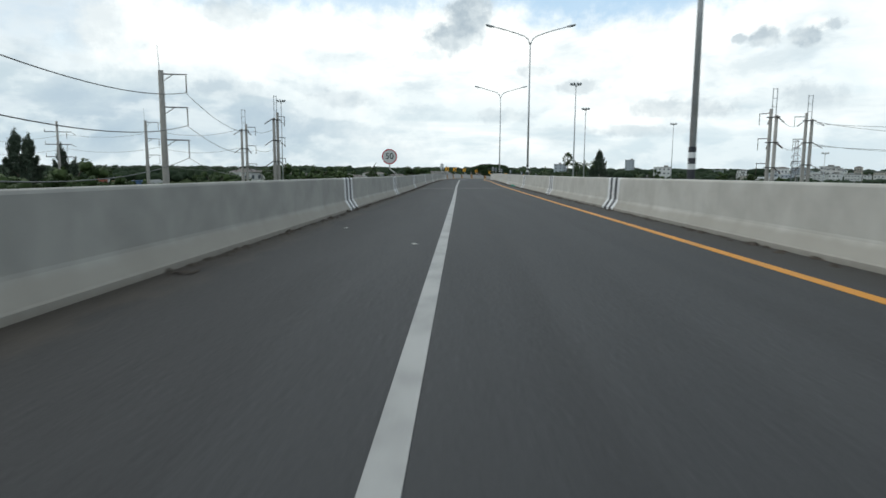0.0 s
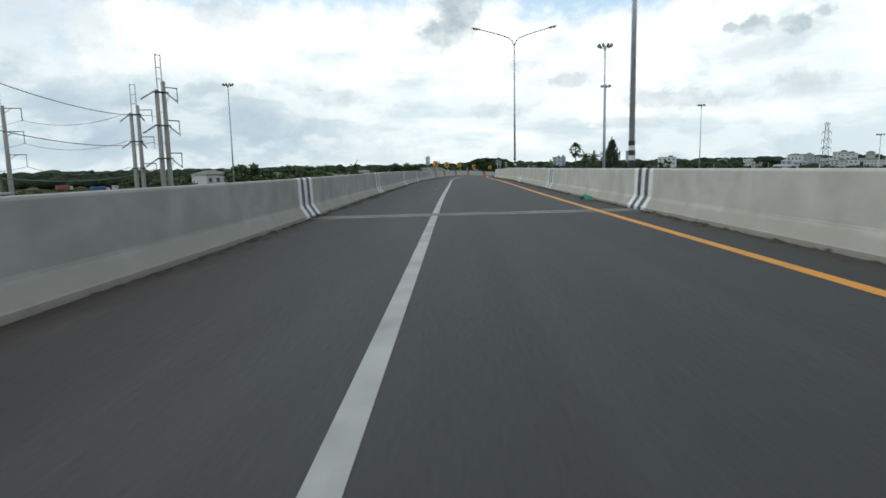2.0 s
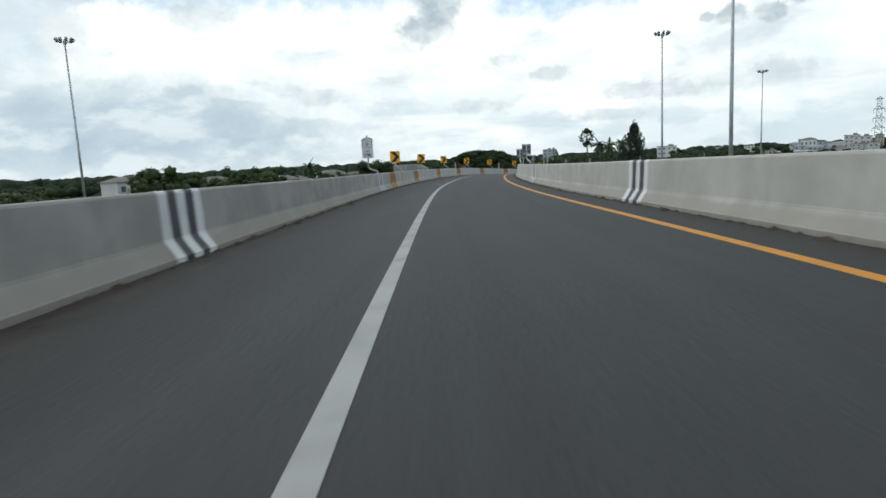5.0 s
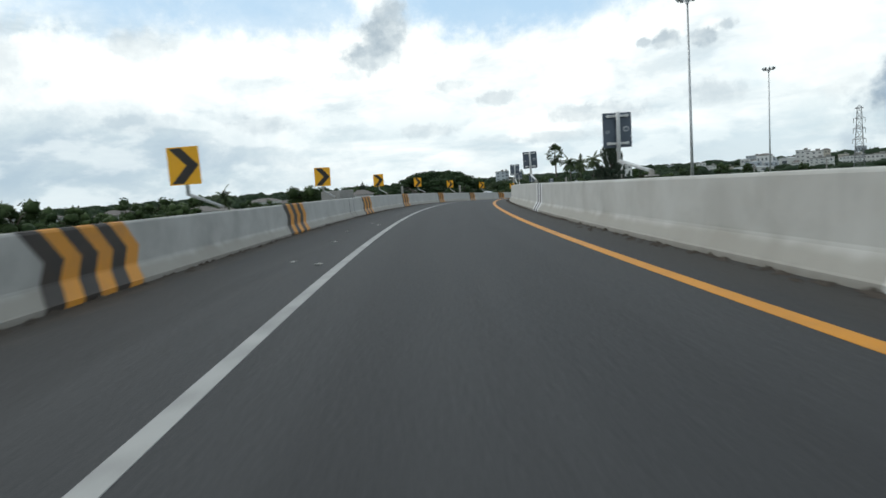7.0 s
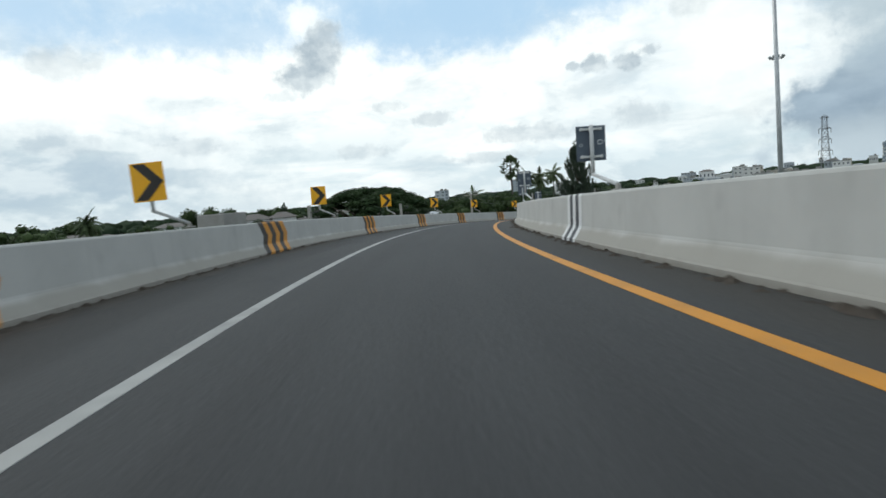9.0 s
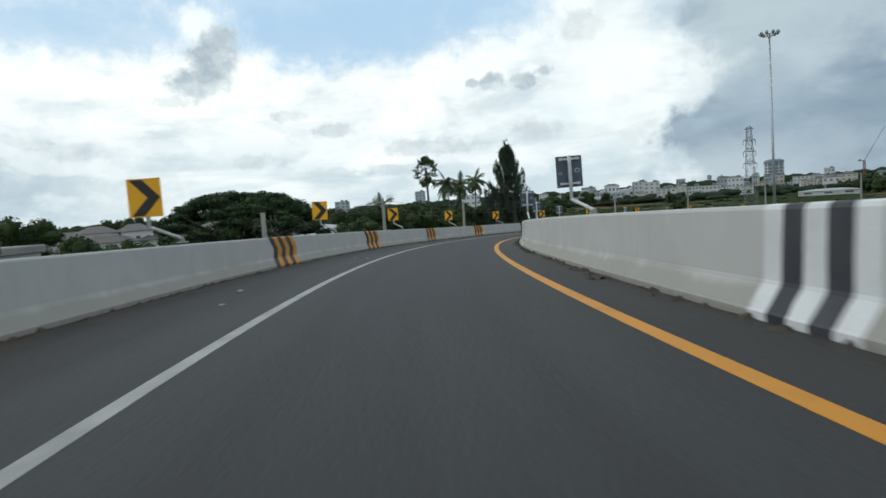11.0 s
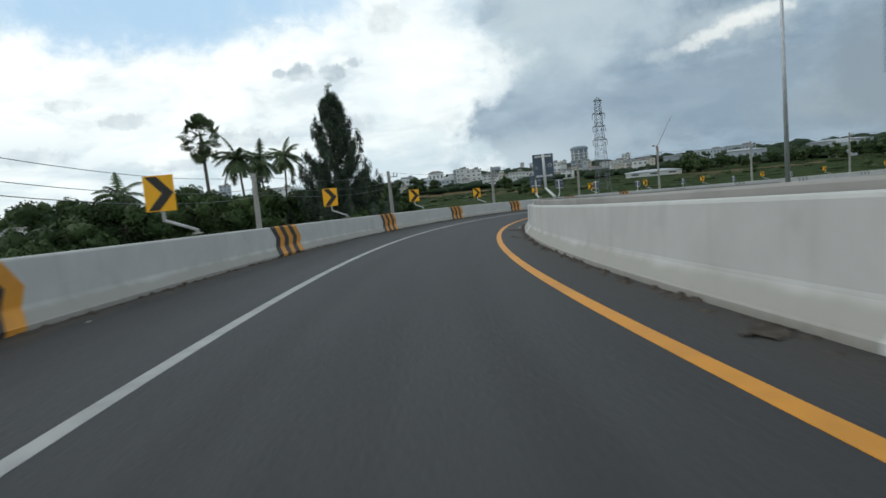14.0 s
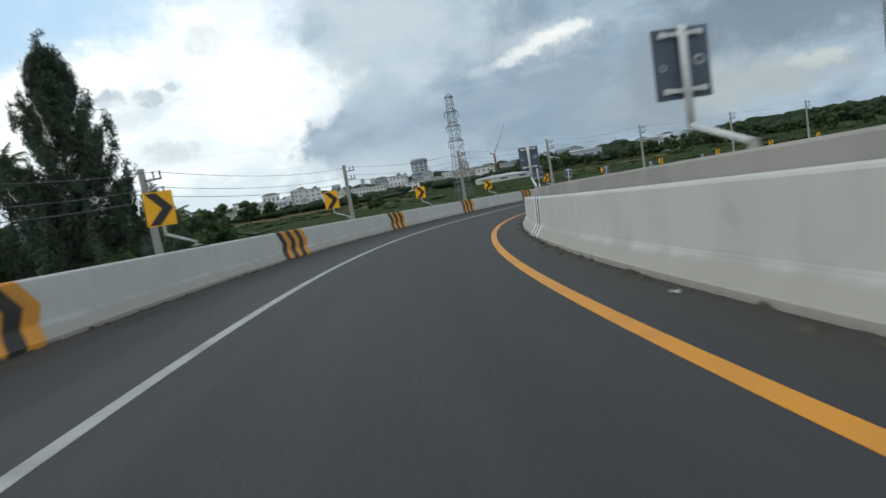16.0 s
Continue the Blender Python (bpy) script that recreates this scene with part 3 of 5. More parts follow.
PROFILE = [(0.0, -0.03), (0.0, 0.075), (0.022, 0.095), (0.150, 0.30), (0.162, 0.34), (0.190, 0.965), (0.205, 0.995), (0.225, TOP), (0.385, TOP), (0.41, 0.98), (0.42, -20.0)]


def barrier(name, foot, out, label):
    """A concrete safety wall with a flared foot; its outer face runs down to the ground."""
    wall = sweep(name, [(foot + out * a, h) for a, h in PROFILE], S0, S1, M[name], label=label)
    return wall


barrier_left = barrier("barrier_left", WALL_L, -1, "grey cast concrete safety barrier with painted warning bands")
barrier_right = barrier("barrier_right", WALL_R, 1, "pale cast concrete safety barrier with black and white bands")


def rise_of_twin(s):
    """How far the twin ramp's wall stands over this ramp's wall."""
    return -0.012 + 0.26 * min(max((s - 186) / 64, 0), 1)


def twin_wall(s0, s1):
    """The wall of the twin ramp, back to back with the inner wall; it climbs out from behind it in the bend."""
    verts, faces, uvs = [], [], []
    rows = ((0.45, -1.0), (0.455, -0.03), (0.475, 0.0), (0.64, 0.0), (0.66, -0.03), (0.68, -1.0), (0.69, -20.0))
    for k in range(s1 - s0 + 1):
        s = s0 + k
        for i, (lat, h) in enumerate(rows):
            q = at(s, WALL_R + lat, TOP + rise_of_twin(s) + h)
            verts.append(Vector((q.x, q.y, GROUND - 0.3)) if h < -5 else q)
            uvs.append((0.5 + 0.2 * i, s))
        if k:
            o = len(rows) * (k - 1)
            faces += [(o + i, o + i + 1, o + len(rows) + i + 1, o + len(rows) + i) for i in range(len(rows) - 1)]
    ob = part("barrier_twin", mesh_of("barrier_twin", verts, faces, M["barrier_twin"], False, uvs))
    return tagged(ob, "bare stained concrete wall behind the inner barrier", "", "", "structure")


twin_wall(112, 330)


def band(parent, foot, out, s0, s1, material, arrow=0.0):
    """One painted band over the inner face of a wall and its top edge; arrow bends it forwards at mid height."""
    rows = [(-0.006, 0.004), (-0.006, 0.078), (0.015, 0.099), (0.085, 0.209), (0.144, 0.303), (0.156, 0.341), (0.168, 0.60), (0.183, 0.963), (0.199, 0.999), (0.223, TOP + 0.006), (0.30, TOP + 0.006)]
    verts, faces, uvs = [], [], []
    for a, h in rows:
        lean = arrow * (1 - abs(min(h, 1.0) - 0.58) / (0.58 if h < 0.58 else 0.42))
        for k in range(3):
            s = s0 + (s1 - s0) * k / 2
            s += lean + 0.028 * noise.noise(Vector((s * 5, h * 6, 0)))      # the brush's wavering edge
            verts.append(at(s, foot + out * a, h))
            uvs.append((h, s))
    for r in range(len(rows) - 1):
        faces += [(3 * r + k, 3 * r + k + 1, 3 * r + 4 + k, 3 * r + 3 + k) for k in range(2)]
    return part("paint_band", mesh_of("paint_band", verts, faces, material, False, uvs), material, parent)


for s in (13.4, 27.55, 42.1, 56.75, 71.3, 85.5, 111.0):
    for k in range(5):
        band(barrier_left, WALL_L, -1, s - 0.75 + 0.3 * k, s - 0.45 + 0.3 * k, M["band_black" if k % 2 else "band_white"])
for s in (116.05, 128.4, 143.25, 157.0, 172.7, 187.5, 200.95, 215.3, 229.5, 244.25, 258.7, 273.25, 288.2, 303.0, 317.8, 332.5, 347.2, 361.9, 376.6):
    for k in (range(6) if s < 310 else (0, 2, 4)):
        band(barrier_left, WALL_L, -1, s - 1.25 + 0.42 * k, s - 0.83 + 0.42 * k, M["faded_band" if s > 310 else "band_yellow" if k % 2 else "band_brown"], 0.42)
for s in (13.9, 27.85, 42.05, 57.5, 72.6, 91.3, 111.4, 130.4, 150.8, 171.0, 191.3, 210.9, 231.2, 252.5, 273.0, 293.5):
    for k in range(5):
        band(barrier_right, WALL_R, 1, s - 0.75 + 0.3 * k, s - 0.45 + 0.3 * k, M["band_black" if k % 2 else "band_white"])

for s in (138.6, 139.7):
    band(barrier_left, WALL_L, -1, s, s + 0.06, M["band_black"])

# the expansion joint across the deck: two concrete headers and a rubber strip
joint = thing("expansion_joint", "pale concrete expansion joint across asphalt", "joint", kind="structure")
for name, a, b, h, mat in (("header", 41.45, 41.80, 0.004, "joint"), ("header", 41.92, 42.30, 0.004, "joint"), ("seal", 41.80, 41.92, 0.002, "rubber")):
    sweep(name, [(WALL_L + 0.02, h), (-1.0, h), (-0.09, h + 0.004), (0.09, h + 0.004), (2.0, h), (3.97, h), (WALL_R - 0.02, h)], a, b, M[mat], parent=joint, step=0.2)


# ---------------------------------------------------------------- signs on cranked posts
def crank(parent, base, elbow, top):
    """Foot plate, slanted arm and upright post of a sign, in the sign's own space."""
    bm = bmesh.new()
    box(bm, (base[0], base[1], base[2] + 0.012), (0.20, 0.24, 0.024), bevel=0.006)
    rod(bm, base, (base[0], base[1], base[2] + 0.13), 0.060, 0.042, 10)
    part("foot", bm, M["concrete"], parent, "grey steel foot on the wall top")
    bm = bmesh.new()
    rod(bm, (base[0], base[1], base[2] + 0.10), elbow, 0.037, n=10)
    part("arm", bm, M["white_steel"], parent, smooth=True)
    bm = bmesh.new()
    rod(bm, (elbow[0], elbow[1], elbow[2] - 0.03), top, 0.042, n=10)
    part("post", bm, M["white_steel"], parent, smooth=True)


def plate(bm, w, h, y, thick=0.012, bevel=0.004):
    box(bm, (0, y, 0), (w, thick, h), bevel=bevel)


def chevron_sign(h_centre, arm):
    """A yellow sign with a black arrow head that points right, in its own space: it faces -y, the wall's top is at z = 0."""
    t = thing("chevron_sign", "yellow chevron sign with black arrow on white cranked post", "traffic sign", "chevron signs along the ramp")
    crank(t, (0.30, arm, 0.0), (0.0, 0.06, h_centre - 0.62), (0.0, 0.06, h_centre + 0.36))
    bm = bmesh.new()
    box(bm, (0, 0, h_centre), (0.71, 0.012, 0.82), bevel=0.004)
    panel = part("panel", bm, M["sign_yellow"], t)
    bm = bmesh.new()
    w, hh, thick = 0.33, 0.385, 0.27
    outline = [(-w + 0.03, hh), (-w + 0.03 + thick, hh), (w, 0.0), (-w + 0.03 + thick, -hh), (-w + 0.03, -hh), (w - thick, 0.0)]
    front = [bm.verts.new((x, -0.011, h_centre + z)) for x, z in outline]
    rear = [bm.verts.new((x, -0.005, h_centre + z)) for x, z in outline]
    bm.faces.new((front[0], front[1], front[2], front[5]))
    bm.faces.new((front[5], front[2], front[3], front[4]))
    for k in range(6):
        bm.faces.new((front[k], rear[k], rear[(k + 1) % 6], front[(k + 1) % 6]))
    part("arrow", bm, M["sign_black"], panel, "black arrow head")
    for z in (0.25, -0.25):
        bm = bmesh.new()
        box(bm, (0, 0.022, h_centre + z), (0.5, 0.03, 0.045), bevel=0.004)
        part("bracket", bm, M["white_steel"], t)
    return t


def reversed_sign(h_centre, arm):
    """The same kind of sign seen from behind: dark back, white post, two brackets and two pale stickers."""
    t = thing("sign_back", "dark grey sign back on white cranked post", "traffic sign", "reversed signs along the ramp")
    crank(t, (0.09, -arm, 0.0), (0.0, -0.07, h_centre - 0.64), (0.0, -0.07, h_centre + 0.37))
    bm = bmesh.new()
    box(bm, (0, 0, h_centre), (0.61, 0.012, 0.72), bevel=0.004)
    panel = part("panel", bm, M["sign_back"], t)
    for z in (0.29, -0.275):
        bm = bmesh.new()
        box(bm, (0, -0.03, h_centre + z), (0.40, 0.035, 0.045), bevel=0.006)
        box(bm, (0.20, -0.03, h_centre + z), (0.07, 0.04, 0.06), bevel=0.006)
        box(bm, (-0.20, -0.03, h_centre + z), (0.07, 0.04, 0.06), bevel=0.006)
        part("bracket", bm, M["white_steel"], t)
    for x, z, r in ((-0.21, -0.03, 0.045), (0.19, 0.02, 0.07)):
        bm = bmesh.new()
        outer = [bm.verts.new((x + r * math.cos(a), -0.0085, h_centre + z + 0.8 * r * math.sin(a))) for a in [2 * math.pi * k / 16 for k in range(16)]]
        inner = [bm.verts.new((x + 0.55 * r * math.cos(a), -0.0085, h_centre + z + 0.42 * r * math.sin(a))) for a in [2 * math.pi * k / 16 for k in range(16)]]
        for k in range(16):
            bm.faces.new((outer[k], outer[(k + 1) % 16], inner[(k + 1) % 16], inner[k]))
        part("sticker", bm, M["sign_mark"], panel, "pale round sticker")
    return t


def on_wall(s, lat, turn=0.0):
    """A pose on top of a wall that looks back along the ramp."""
    p = at(s, lat, TOP)
    return pose(p.x, p.y, p.z, 0, 0, math.degrees(heading(s)) + turn)


first = None
for k, s in enumerate((121.2, 135.5, 150.4, 165.2, 179.7, 194.1, 207.9, 222.5, 236.9, 251.35, 265.5, 280.1, 295.2, 309.7, 324.2, 338.4, 353.0, 367.7, 382.4)):
    m = on_wall(s, WALL_L - 0.68) @ pose(0, 0, 0, 0, (0.0, 1.5, -1.2, 0.6)[k % 4], (-3, 2, 0, -5, 3)[k % 5])
    if first is None:
        first = chevron_sign(1.05, 1.1)
        first.matrix_world = m
    else:
        copy_thing(first, m)
first = None
for k, s in enumerate((120.7, 135.4, 150.2, 165.9, 181.0, 196.0, 211.8, 227.1, 242.8, 257.2, 272.5, 287.6, 302.8, 318.0, 333.2)):
    m = on_wall(s, WALL_R + 0.47) @ pose(0, 0, rise_of_twin(s) + (0.05 if k < 5 else 0.0), 0, (0.5, -0.8, 1.0)[k % 3], (3, -2, 0, 4)[k % 4])
    if k in (0, 6):         # those deep in the bend stand on shorter arms
        first = reversed_sign(0.985, 0.95 if k else 1.55)
        first.matrix_world = m
    else:
        copy_thing(first, m)


def words(text, size, material, parent, place, name="digits"):
    """Raised writing that faces -y."""
    curve = bpy.data.curves.new(name, "FONT")
    curve.body, curve.size, curve.extrude, curve.align_x, curve.align_y = text, size, 0.002, "CENTER", "CENTER"
    curve.offset = size * 0.012
    temp = new("temp", curve)
    me = bpy.data.meshes.new_from_object(temp.evaluated_get(bpy.context.evaluated_depsgraph_get()))
    bpy.data.objects.remove(temp)
    me.materials.clear()
    me.materials.append(material)
    ob = part(name, me, material, parent, "dark digits")
    ob.matrix_local = Matrix.Translation(place) @ pose(0, 0, 0, 90, 0, 0)
    return ob


def disc(bm, r, y0, y1, z, n=40, hole=0.0):
    ring = [[bm.verts.new((rad * math.cos(a), y, z + rad * math.sin(a))) for a in [2 * math.pi * k / n for k in range(n)]] for rad, y in ((r, y0), (r, y1), (hole, y1), (hole, y0)) if rad > 0]
    loops = len(ring)
    for k in range(n):
        j = (k + 1) % n
        for q in range(loops - (0 if hole else 1)):
            bm.faces.new((ring[q][k], ring[q][j], ring[(q + 1) % loops][j], ring[(q + 1) % loops][k]))
    if not hole:
        for loop in ring:
            bm.faces.new(loop)


limit = thing("speed_limit_sign", "round white speed limit sign with red rim on cranked post", "traffic sign")
crank(limit, (0.33, 1.0, 0.0), (0.0, 0.06, 0.42), (0.0, 0.06, 1.5))
bm = bmesh.new()
disc(bm, 0.45, 0.0, 0.012, 1.14)
face = part("face", bm, M["sign_white"], limit)
bm = bmesh.new()
disc(bm, 0.448, -0.006, 0.002, 1.14, hole=0.385)
part("rim", bm, M["sign_red"], face, "red rim")
words("50", 0.50, M["sign_ink"], face, (0, -0.006, 1.15))
limit.matrix_world = on_wall(30.7, WALL_L - 0.80)

km = thing("kilometre_sign", "white gable-topped kilometre sign with grey writing on cranked post", "traffic sign")
crank(km, (0.34, 1.0, 0.0), (0.0, 0.06, 0.30), (0.0, 0.06, 2.05))
bm = bmesh.new()
UP = 0.2
outline = [(-0.35, 0.62 + UP), (0.35, 0.62 + UP), (0.35, 1.82 + UP), (0.0, 1.93 + UP), (-0.35, 1.82 + UP)]
rings = [[bm.verts.new((x, y, z)) for x, z in outline] for y in (0.0, 0.014)]
bm.faces.new(rings[0]), bm.faces.new(rings[1])
for k in range(5):
    bm.faces.new((rings[0][k], rings[0][(k + 1) % 5], rings[1][(k + 1) % 5], rings[1][k]))
panel = part("panel", bm, M["sign_white"], km)
for x0, x1, z0, z1 in ((-0.30, 0.30, 1.795, 1.81), (-0.24, 0.24, 1.27, 1.285), (-0.30, -0.288, 1.30, 1.795), (0.288, 0.30, 1.30, 1.795), (-0.35, 0.35, 0.62, 0.632)):
    bm = bmesh.new()
    box(bm, ((x0 + x1) / 2, -0.003, (z0 + z1) / 2 + UP), (x1 - x0, 0.006, z1 - z0))
    part("border_line", bm, M["sign_ink"], panel, "thin dark border line")
for w, z, h in ((0.09, 1.66, 0.05), (0.16, 1.52, 0.04), (0.18, 1.465, 0.045), (0.15, 1.41, 0.04), (0.20, 1.05, 0.06)):
    bm = bmesh.new()
    box(bm, (0, -0.003, z + UP), (w, 0.006, h), bevel=0.002)
    part("writing_bar", bm, M["sign_grey"], panel, "grey bar of unreadable writing")
words("196", 0.31, M["sign_ink"], panel, (0, -0.004, 0.80 + UP))
panel.scale, panel.location = (0.86, 1.0, 0.86), (0, 0, 0.136)
km.matrix_world = on_wall(110.1, WALL_L - 0.66)


# ---------------------------------------------------------------- street lamps and high masts
def street_lamp():
    """Tall steel pole with black and white bands at its foot and two rising arms, in its own space."""
    t = thing("street_lamp", "tall grey double-arm street lamp with black and white banded foot", "street lamp", "double-arm street lamps")
    bm = bmesh.new()
    rod(bm, (0, 0, 0), (0, 0, 11.5), 0.092, 0.048, 14)
    part("pole", bm, M["galvanized"], t, smooth=True)
    for k, (z0, z1) in enumerate(((0.0, 1.26), (1.26, 1.40), (1.40, 1.55), (1.55, 1.69), (1.69, 1.83))):
        bm = bmesh.new()
        rod(bm, (0, 0, z0), (0, 0, z1), 0.096, 0.0955, 14)
        part("band", bm, M["band_white" if k % 2 else "band_black"], t, "white band" if k % 2 else "black band")
    for side in (-1, 1):
        pts = [Vector((side * x, 0, z)) for x, z in ((0.0, 11.3), (0.18, 11.75), (0.45, 11.98), (1.1, 12.22), (2.0, 12.48), (2.9, 12.72))]
        bm = bmesh.new()
        for a, b in zip(pts, pts[1:]):
            rod(bm, a, b, 0.042, 0.038, 8)
        arm = part("arm", bm, M["galvanized"], t, smooth=True)
        bm = bmesh.new()
        box(bm, (side * 3.22, 0, 12.80), (0.72, 0.24, 0.12), Euler((0, -side * radians(13), 0)).to_matrix(), 0.04)
        head_ = part("lamp_head", bm, M["galvanized"], arm, "grey lamp housing")
        bm = bmesh.new()
        box(bm, (side * 3.28, 0, 12.735), (0.42, 0.18, 0.04), Euler((0, -side * radians(13), 0)).to_matrix(), 0.015)
        part("diffuser", bm, M["glass_lamp"], arm, "pale glass diffuser")
    return t


lamp = street_lamp()
for k, (s, lat) in enumerate(((9.7, 6.15), (45.2, 5.80), (81.4, 5.60))):
    p = at(s, lat, -0.02)
    m = pose(p.x, p.y, p.z, 0, 0, -2)
    if k:
        copy_thing(lamp, m)
    else:
        lamp.matrix_world = m


def high_mast(height):
    t = thing("high_mast_light", "tall steel high mast with a ring of floodlights", "light mast", "high mast lights")
    bm = bmesh.new()
    rod(bm, (0, 0, 0), (0, 0, height), 0.21, 0.09, 14)
    part("pole", bm, M["galvanized"], t, smooth=True)
    bm = bmesh.new()
    ring = 0.75
    for k in range(16):
        a, b = 2 * math.pi * k / 16, 2 * math.pi * (k + 1) / 16
        rod(bm, (ring * math.cos(a), ring * math.sin(a), height), (ring * math.cos(b), ring * math.sin(b), height), 0.035, n=6)
    for k in range(4):
        a = math.pi * k / 2
        rod(bm, (0, 0, height - 0.1), (ring * math.cos(a), ring * math.sin(a), height), 0.03, n=6)
    rod(bm, (0, 0, height - 0.35), (0, 0, height + 0.25), 0.2, 0.16, 10)
    part("carriage", bm, M["galvanized"], t)
    bm = bmesh.new()
    box(bm, (0, 0, 0), (0.34, 0.30, 0.5), bevel=0.05)
    shared = bpy.data.meshes.new("floodlight")
    bm.to_mesh(shared), bm.free()
    shared.materials.append(M["galvanized"])
    for k in range(9):
        a = 2 * math.pi * k / 9
        lamp_ = part("floodlight", shared, M["galvanized"], t)
        lamp_.matrix_local = pose(1.0 * math.cos(a), 1.0 * math.sin(a), height + 0.22, 0, 0, math.degrees(a)) @ pose(0, 0, 0, 0, 38, 0)
    return t


mast = high_mast(28.6)
mast.matrix_world = pose(27.3, 132.4, GROUND)
for x, y, turn, dz in ((40.1, 180.0, 20, -0.6), (83.5, 230.8, 45, -1.1), (-43.1, 168.9, 70, 0.0)):
    copy_thing(mast, pose(x, y, GROUND + dz, 0, 0, turn))
copy_thing(mast, pose(133.8, 221.5, GROUND - 11.5, 0, 0, 10))


# ---------------------------------------------------------------- power lines
def insulator(parent, a, b, r=0.075):
    bm = bmesh.new()
    a, b = Vector(a), Vector(b)
    n = 7
    for k in range(n):
        p, q = a.lerp(b, (k + 0.15) / n), a.lerp(b, (k + 0.75) / n)
        rod(bm, p, q, r, r * 0.55, 8)
    rod(bm, a, b, 0.025, n=5)
    part("insulator", bm, M["porcelain"], parent, "dark brown porcelain insulator")


def line_pole(arm=2.2):
    """Single concrete pylon pole with three brackets to one side (+x)."""
    t = thing("power_pylon", "tall concrete power pole with three steel brackets", "power pole", "high-voltage poles")
    bm = bmesh.new()
    rod(bm, (0, 0, 0), (0, 0, 19.9), 0.36, 0.22, 10)
    part("pole", bm, M["concrete"], t, smooth=True)
    bm = bmesh.new()
    rod(bm, (-0.1, 0, 19.7), (-0.18, 0, 22.0), 0.035, 0.02, 6)
    part("spike", bm, M["galvanized"], t)
    for z in (19.6, 16.75, 13.9):
        bm = bmesh.new()
        rod(bm, (0.1, 0, z), (arm, 0, z - 0.02), 0.06, 0.05, 6)
        rod(bm, (0.25, 0, z - 0.55), (arm * 0.45, 0, z - 0.05), 0.035, n=6)
        bracket = part("bracket", bm, M["dark_steel"], t)
        insulator(bracket, (arm - 0.1, 0, z - 0.1), (arm - 0.1, 0, z - 1.6))
    return t


def twin_pole(gap=0.75):
    """Two concrete poles side by side with a ladder top, brackets and strain insulators."""
    t = thing("twin_power_pylon", "pair of concrete power poles with a ladder head", "power pole", "twin high-voltage poles")
    for side in (-1, 1):
        bm = bmesh.new()
        rod(bm, (side * gap / 2, 0, 0), (side * gap / 2, 0, 19.0 + 0.4 * side), 0.30, 0.19, 10)
        part("pole", bm, M["concrete"], t, smooth=True)
    bm = bmesh.new()
    for side in (-1, 1):
        rod(bm, (side * 0.27, 0, 18.6), (side * 0.27, 0, 21.8), 0.05, n=6)
    for z in (19.6, 20.6, 21.7):
        rod(bm, (-0.27, 0, z), (0.27, 0, z), 0.035, n=6)
    part("ladder_head", bm, M["galvanized"], t, "galvanized ladder head")
    for z in (18.4, 15.4, 12.4):
        bm = bmesh.new()
        box(bm, (0, 0, z), (gap + 0.7, 0.5, 0.12), bevel=0.02)
        rod(bm, (0.4, 0, z + 0.5), (1.9, 0, z + 0.5), 0.05, n=6)
        bracket = part("bracket", bm, M["dark_steel"], t)
        insulator(bracket, (1.85, 0, z + 0.45), (1.85, 0, z - 0.9), 0.06)
        insulator(bracket, (-0.6, 0.2, z), (-1.75, 0.5, z - 0.75), 0.09)
        insulator(bracket, (0.6, -0.2, z - 0.1), (1.2, -0.7, z - 0.8), 0.09)
    return t


pyl = line_pole()
pyl.matrix_world = pose(-24.85, 56.3, GROUND, 0, 0, 8)
copy_thing(pyl, pose(-52.5, 111.8, GROUND - 0.4, 0, 0, 10))
copy_thing(pyl, pose(-17.0, 8.0, GROUND, 0, 0, 8))
twin = twin_pole()
twin.matrix_world = pose(-33.0, 104.8, GROUND - 0.9, 0, 0, 10)
copy_thing(twin, pose(-24.2, 91.5, GROUND - 0.1, 0, 0, 62))
copy_thing(twin, pose(39.6, 76.4, GROUND - 0.6, 0, 0, 118))
copy_thing(twin, pose(49.7, 86.5, GROUND - 0.2, 0, 0, 172))


def cross_pole():
    t = thing("cross_arm_pole", "weathered power pole with three double cross-arms", "power pole")
    bm = bmesh.new()
    rod(bm, (0, 0, 0), (0, 0, 20.4), 0.34, 0.2, 10)
    part("pole", bm, M["concrete"], t, smooth=True)
    for z in (18.3, 15.8, 13.3):
        bm = bmesh.new()
        box(bm, (0, 0, z), (4.6, 0.14, 0.16), bevel=0.02)
        arm = part("cross_arm", bm, M["dark_steel"], t)
        insulator(arm, (2.2, 0, z + 0.1), (3.2, 0, z - 0.5))
        insulator(arm, (-2.2, 0, z + 0.1), (-2.2, 0, z + 0.7))
        insulator(arm, (1.6, 0, z - 0.1), (1.6, 0, z - 1.3))
    return t


cross_pole().matrix_world = pose(-78.0, 128.0, GROUND, 0, 0, 20)

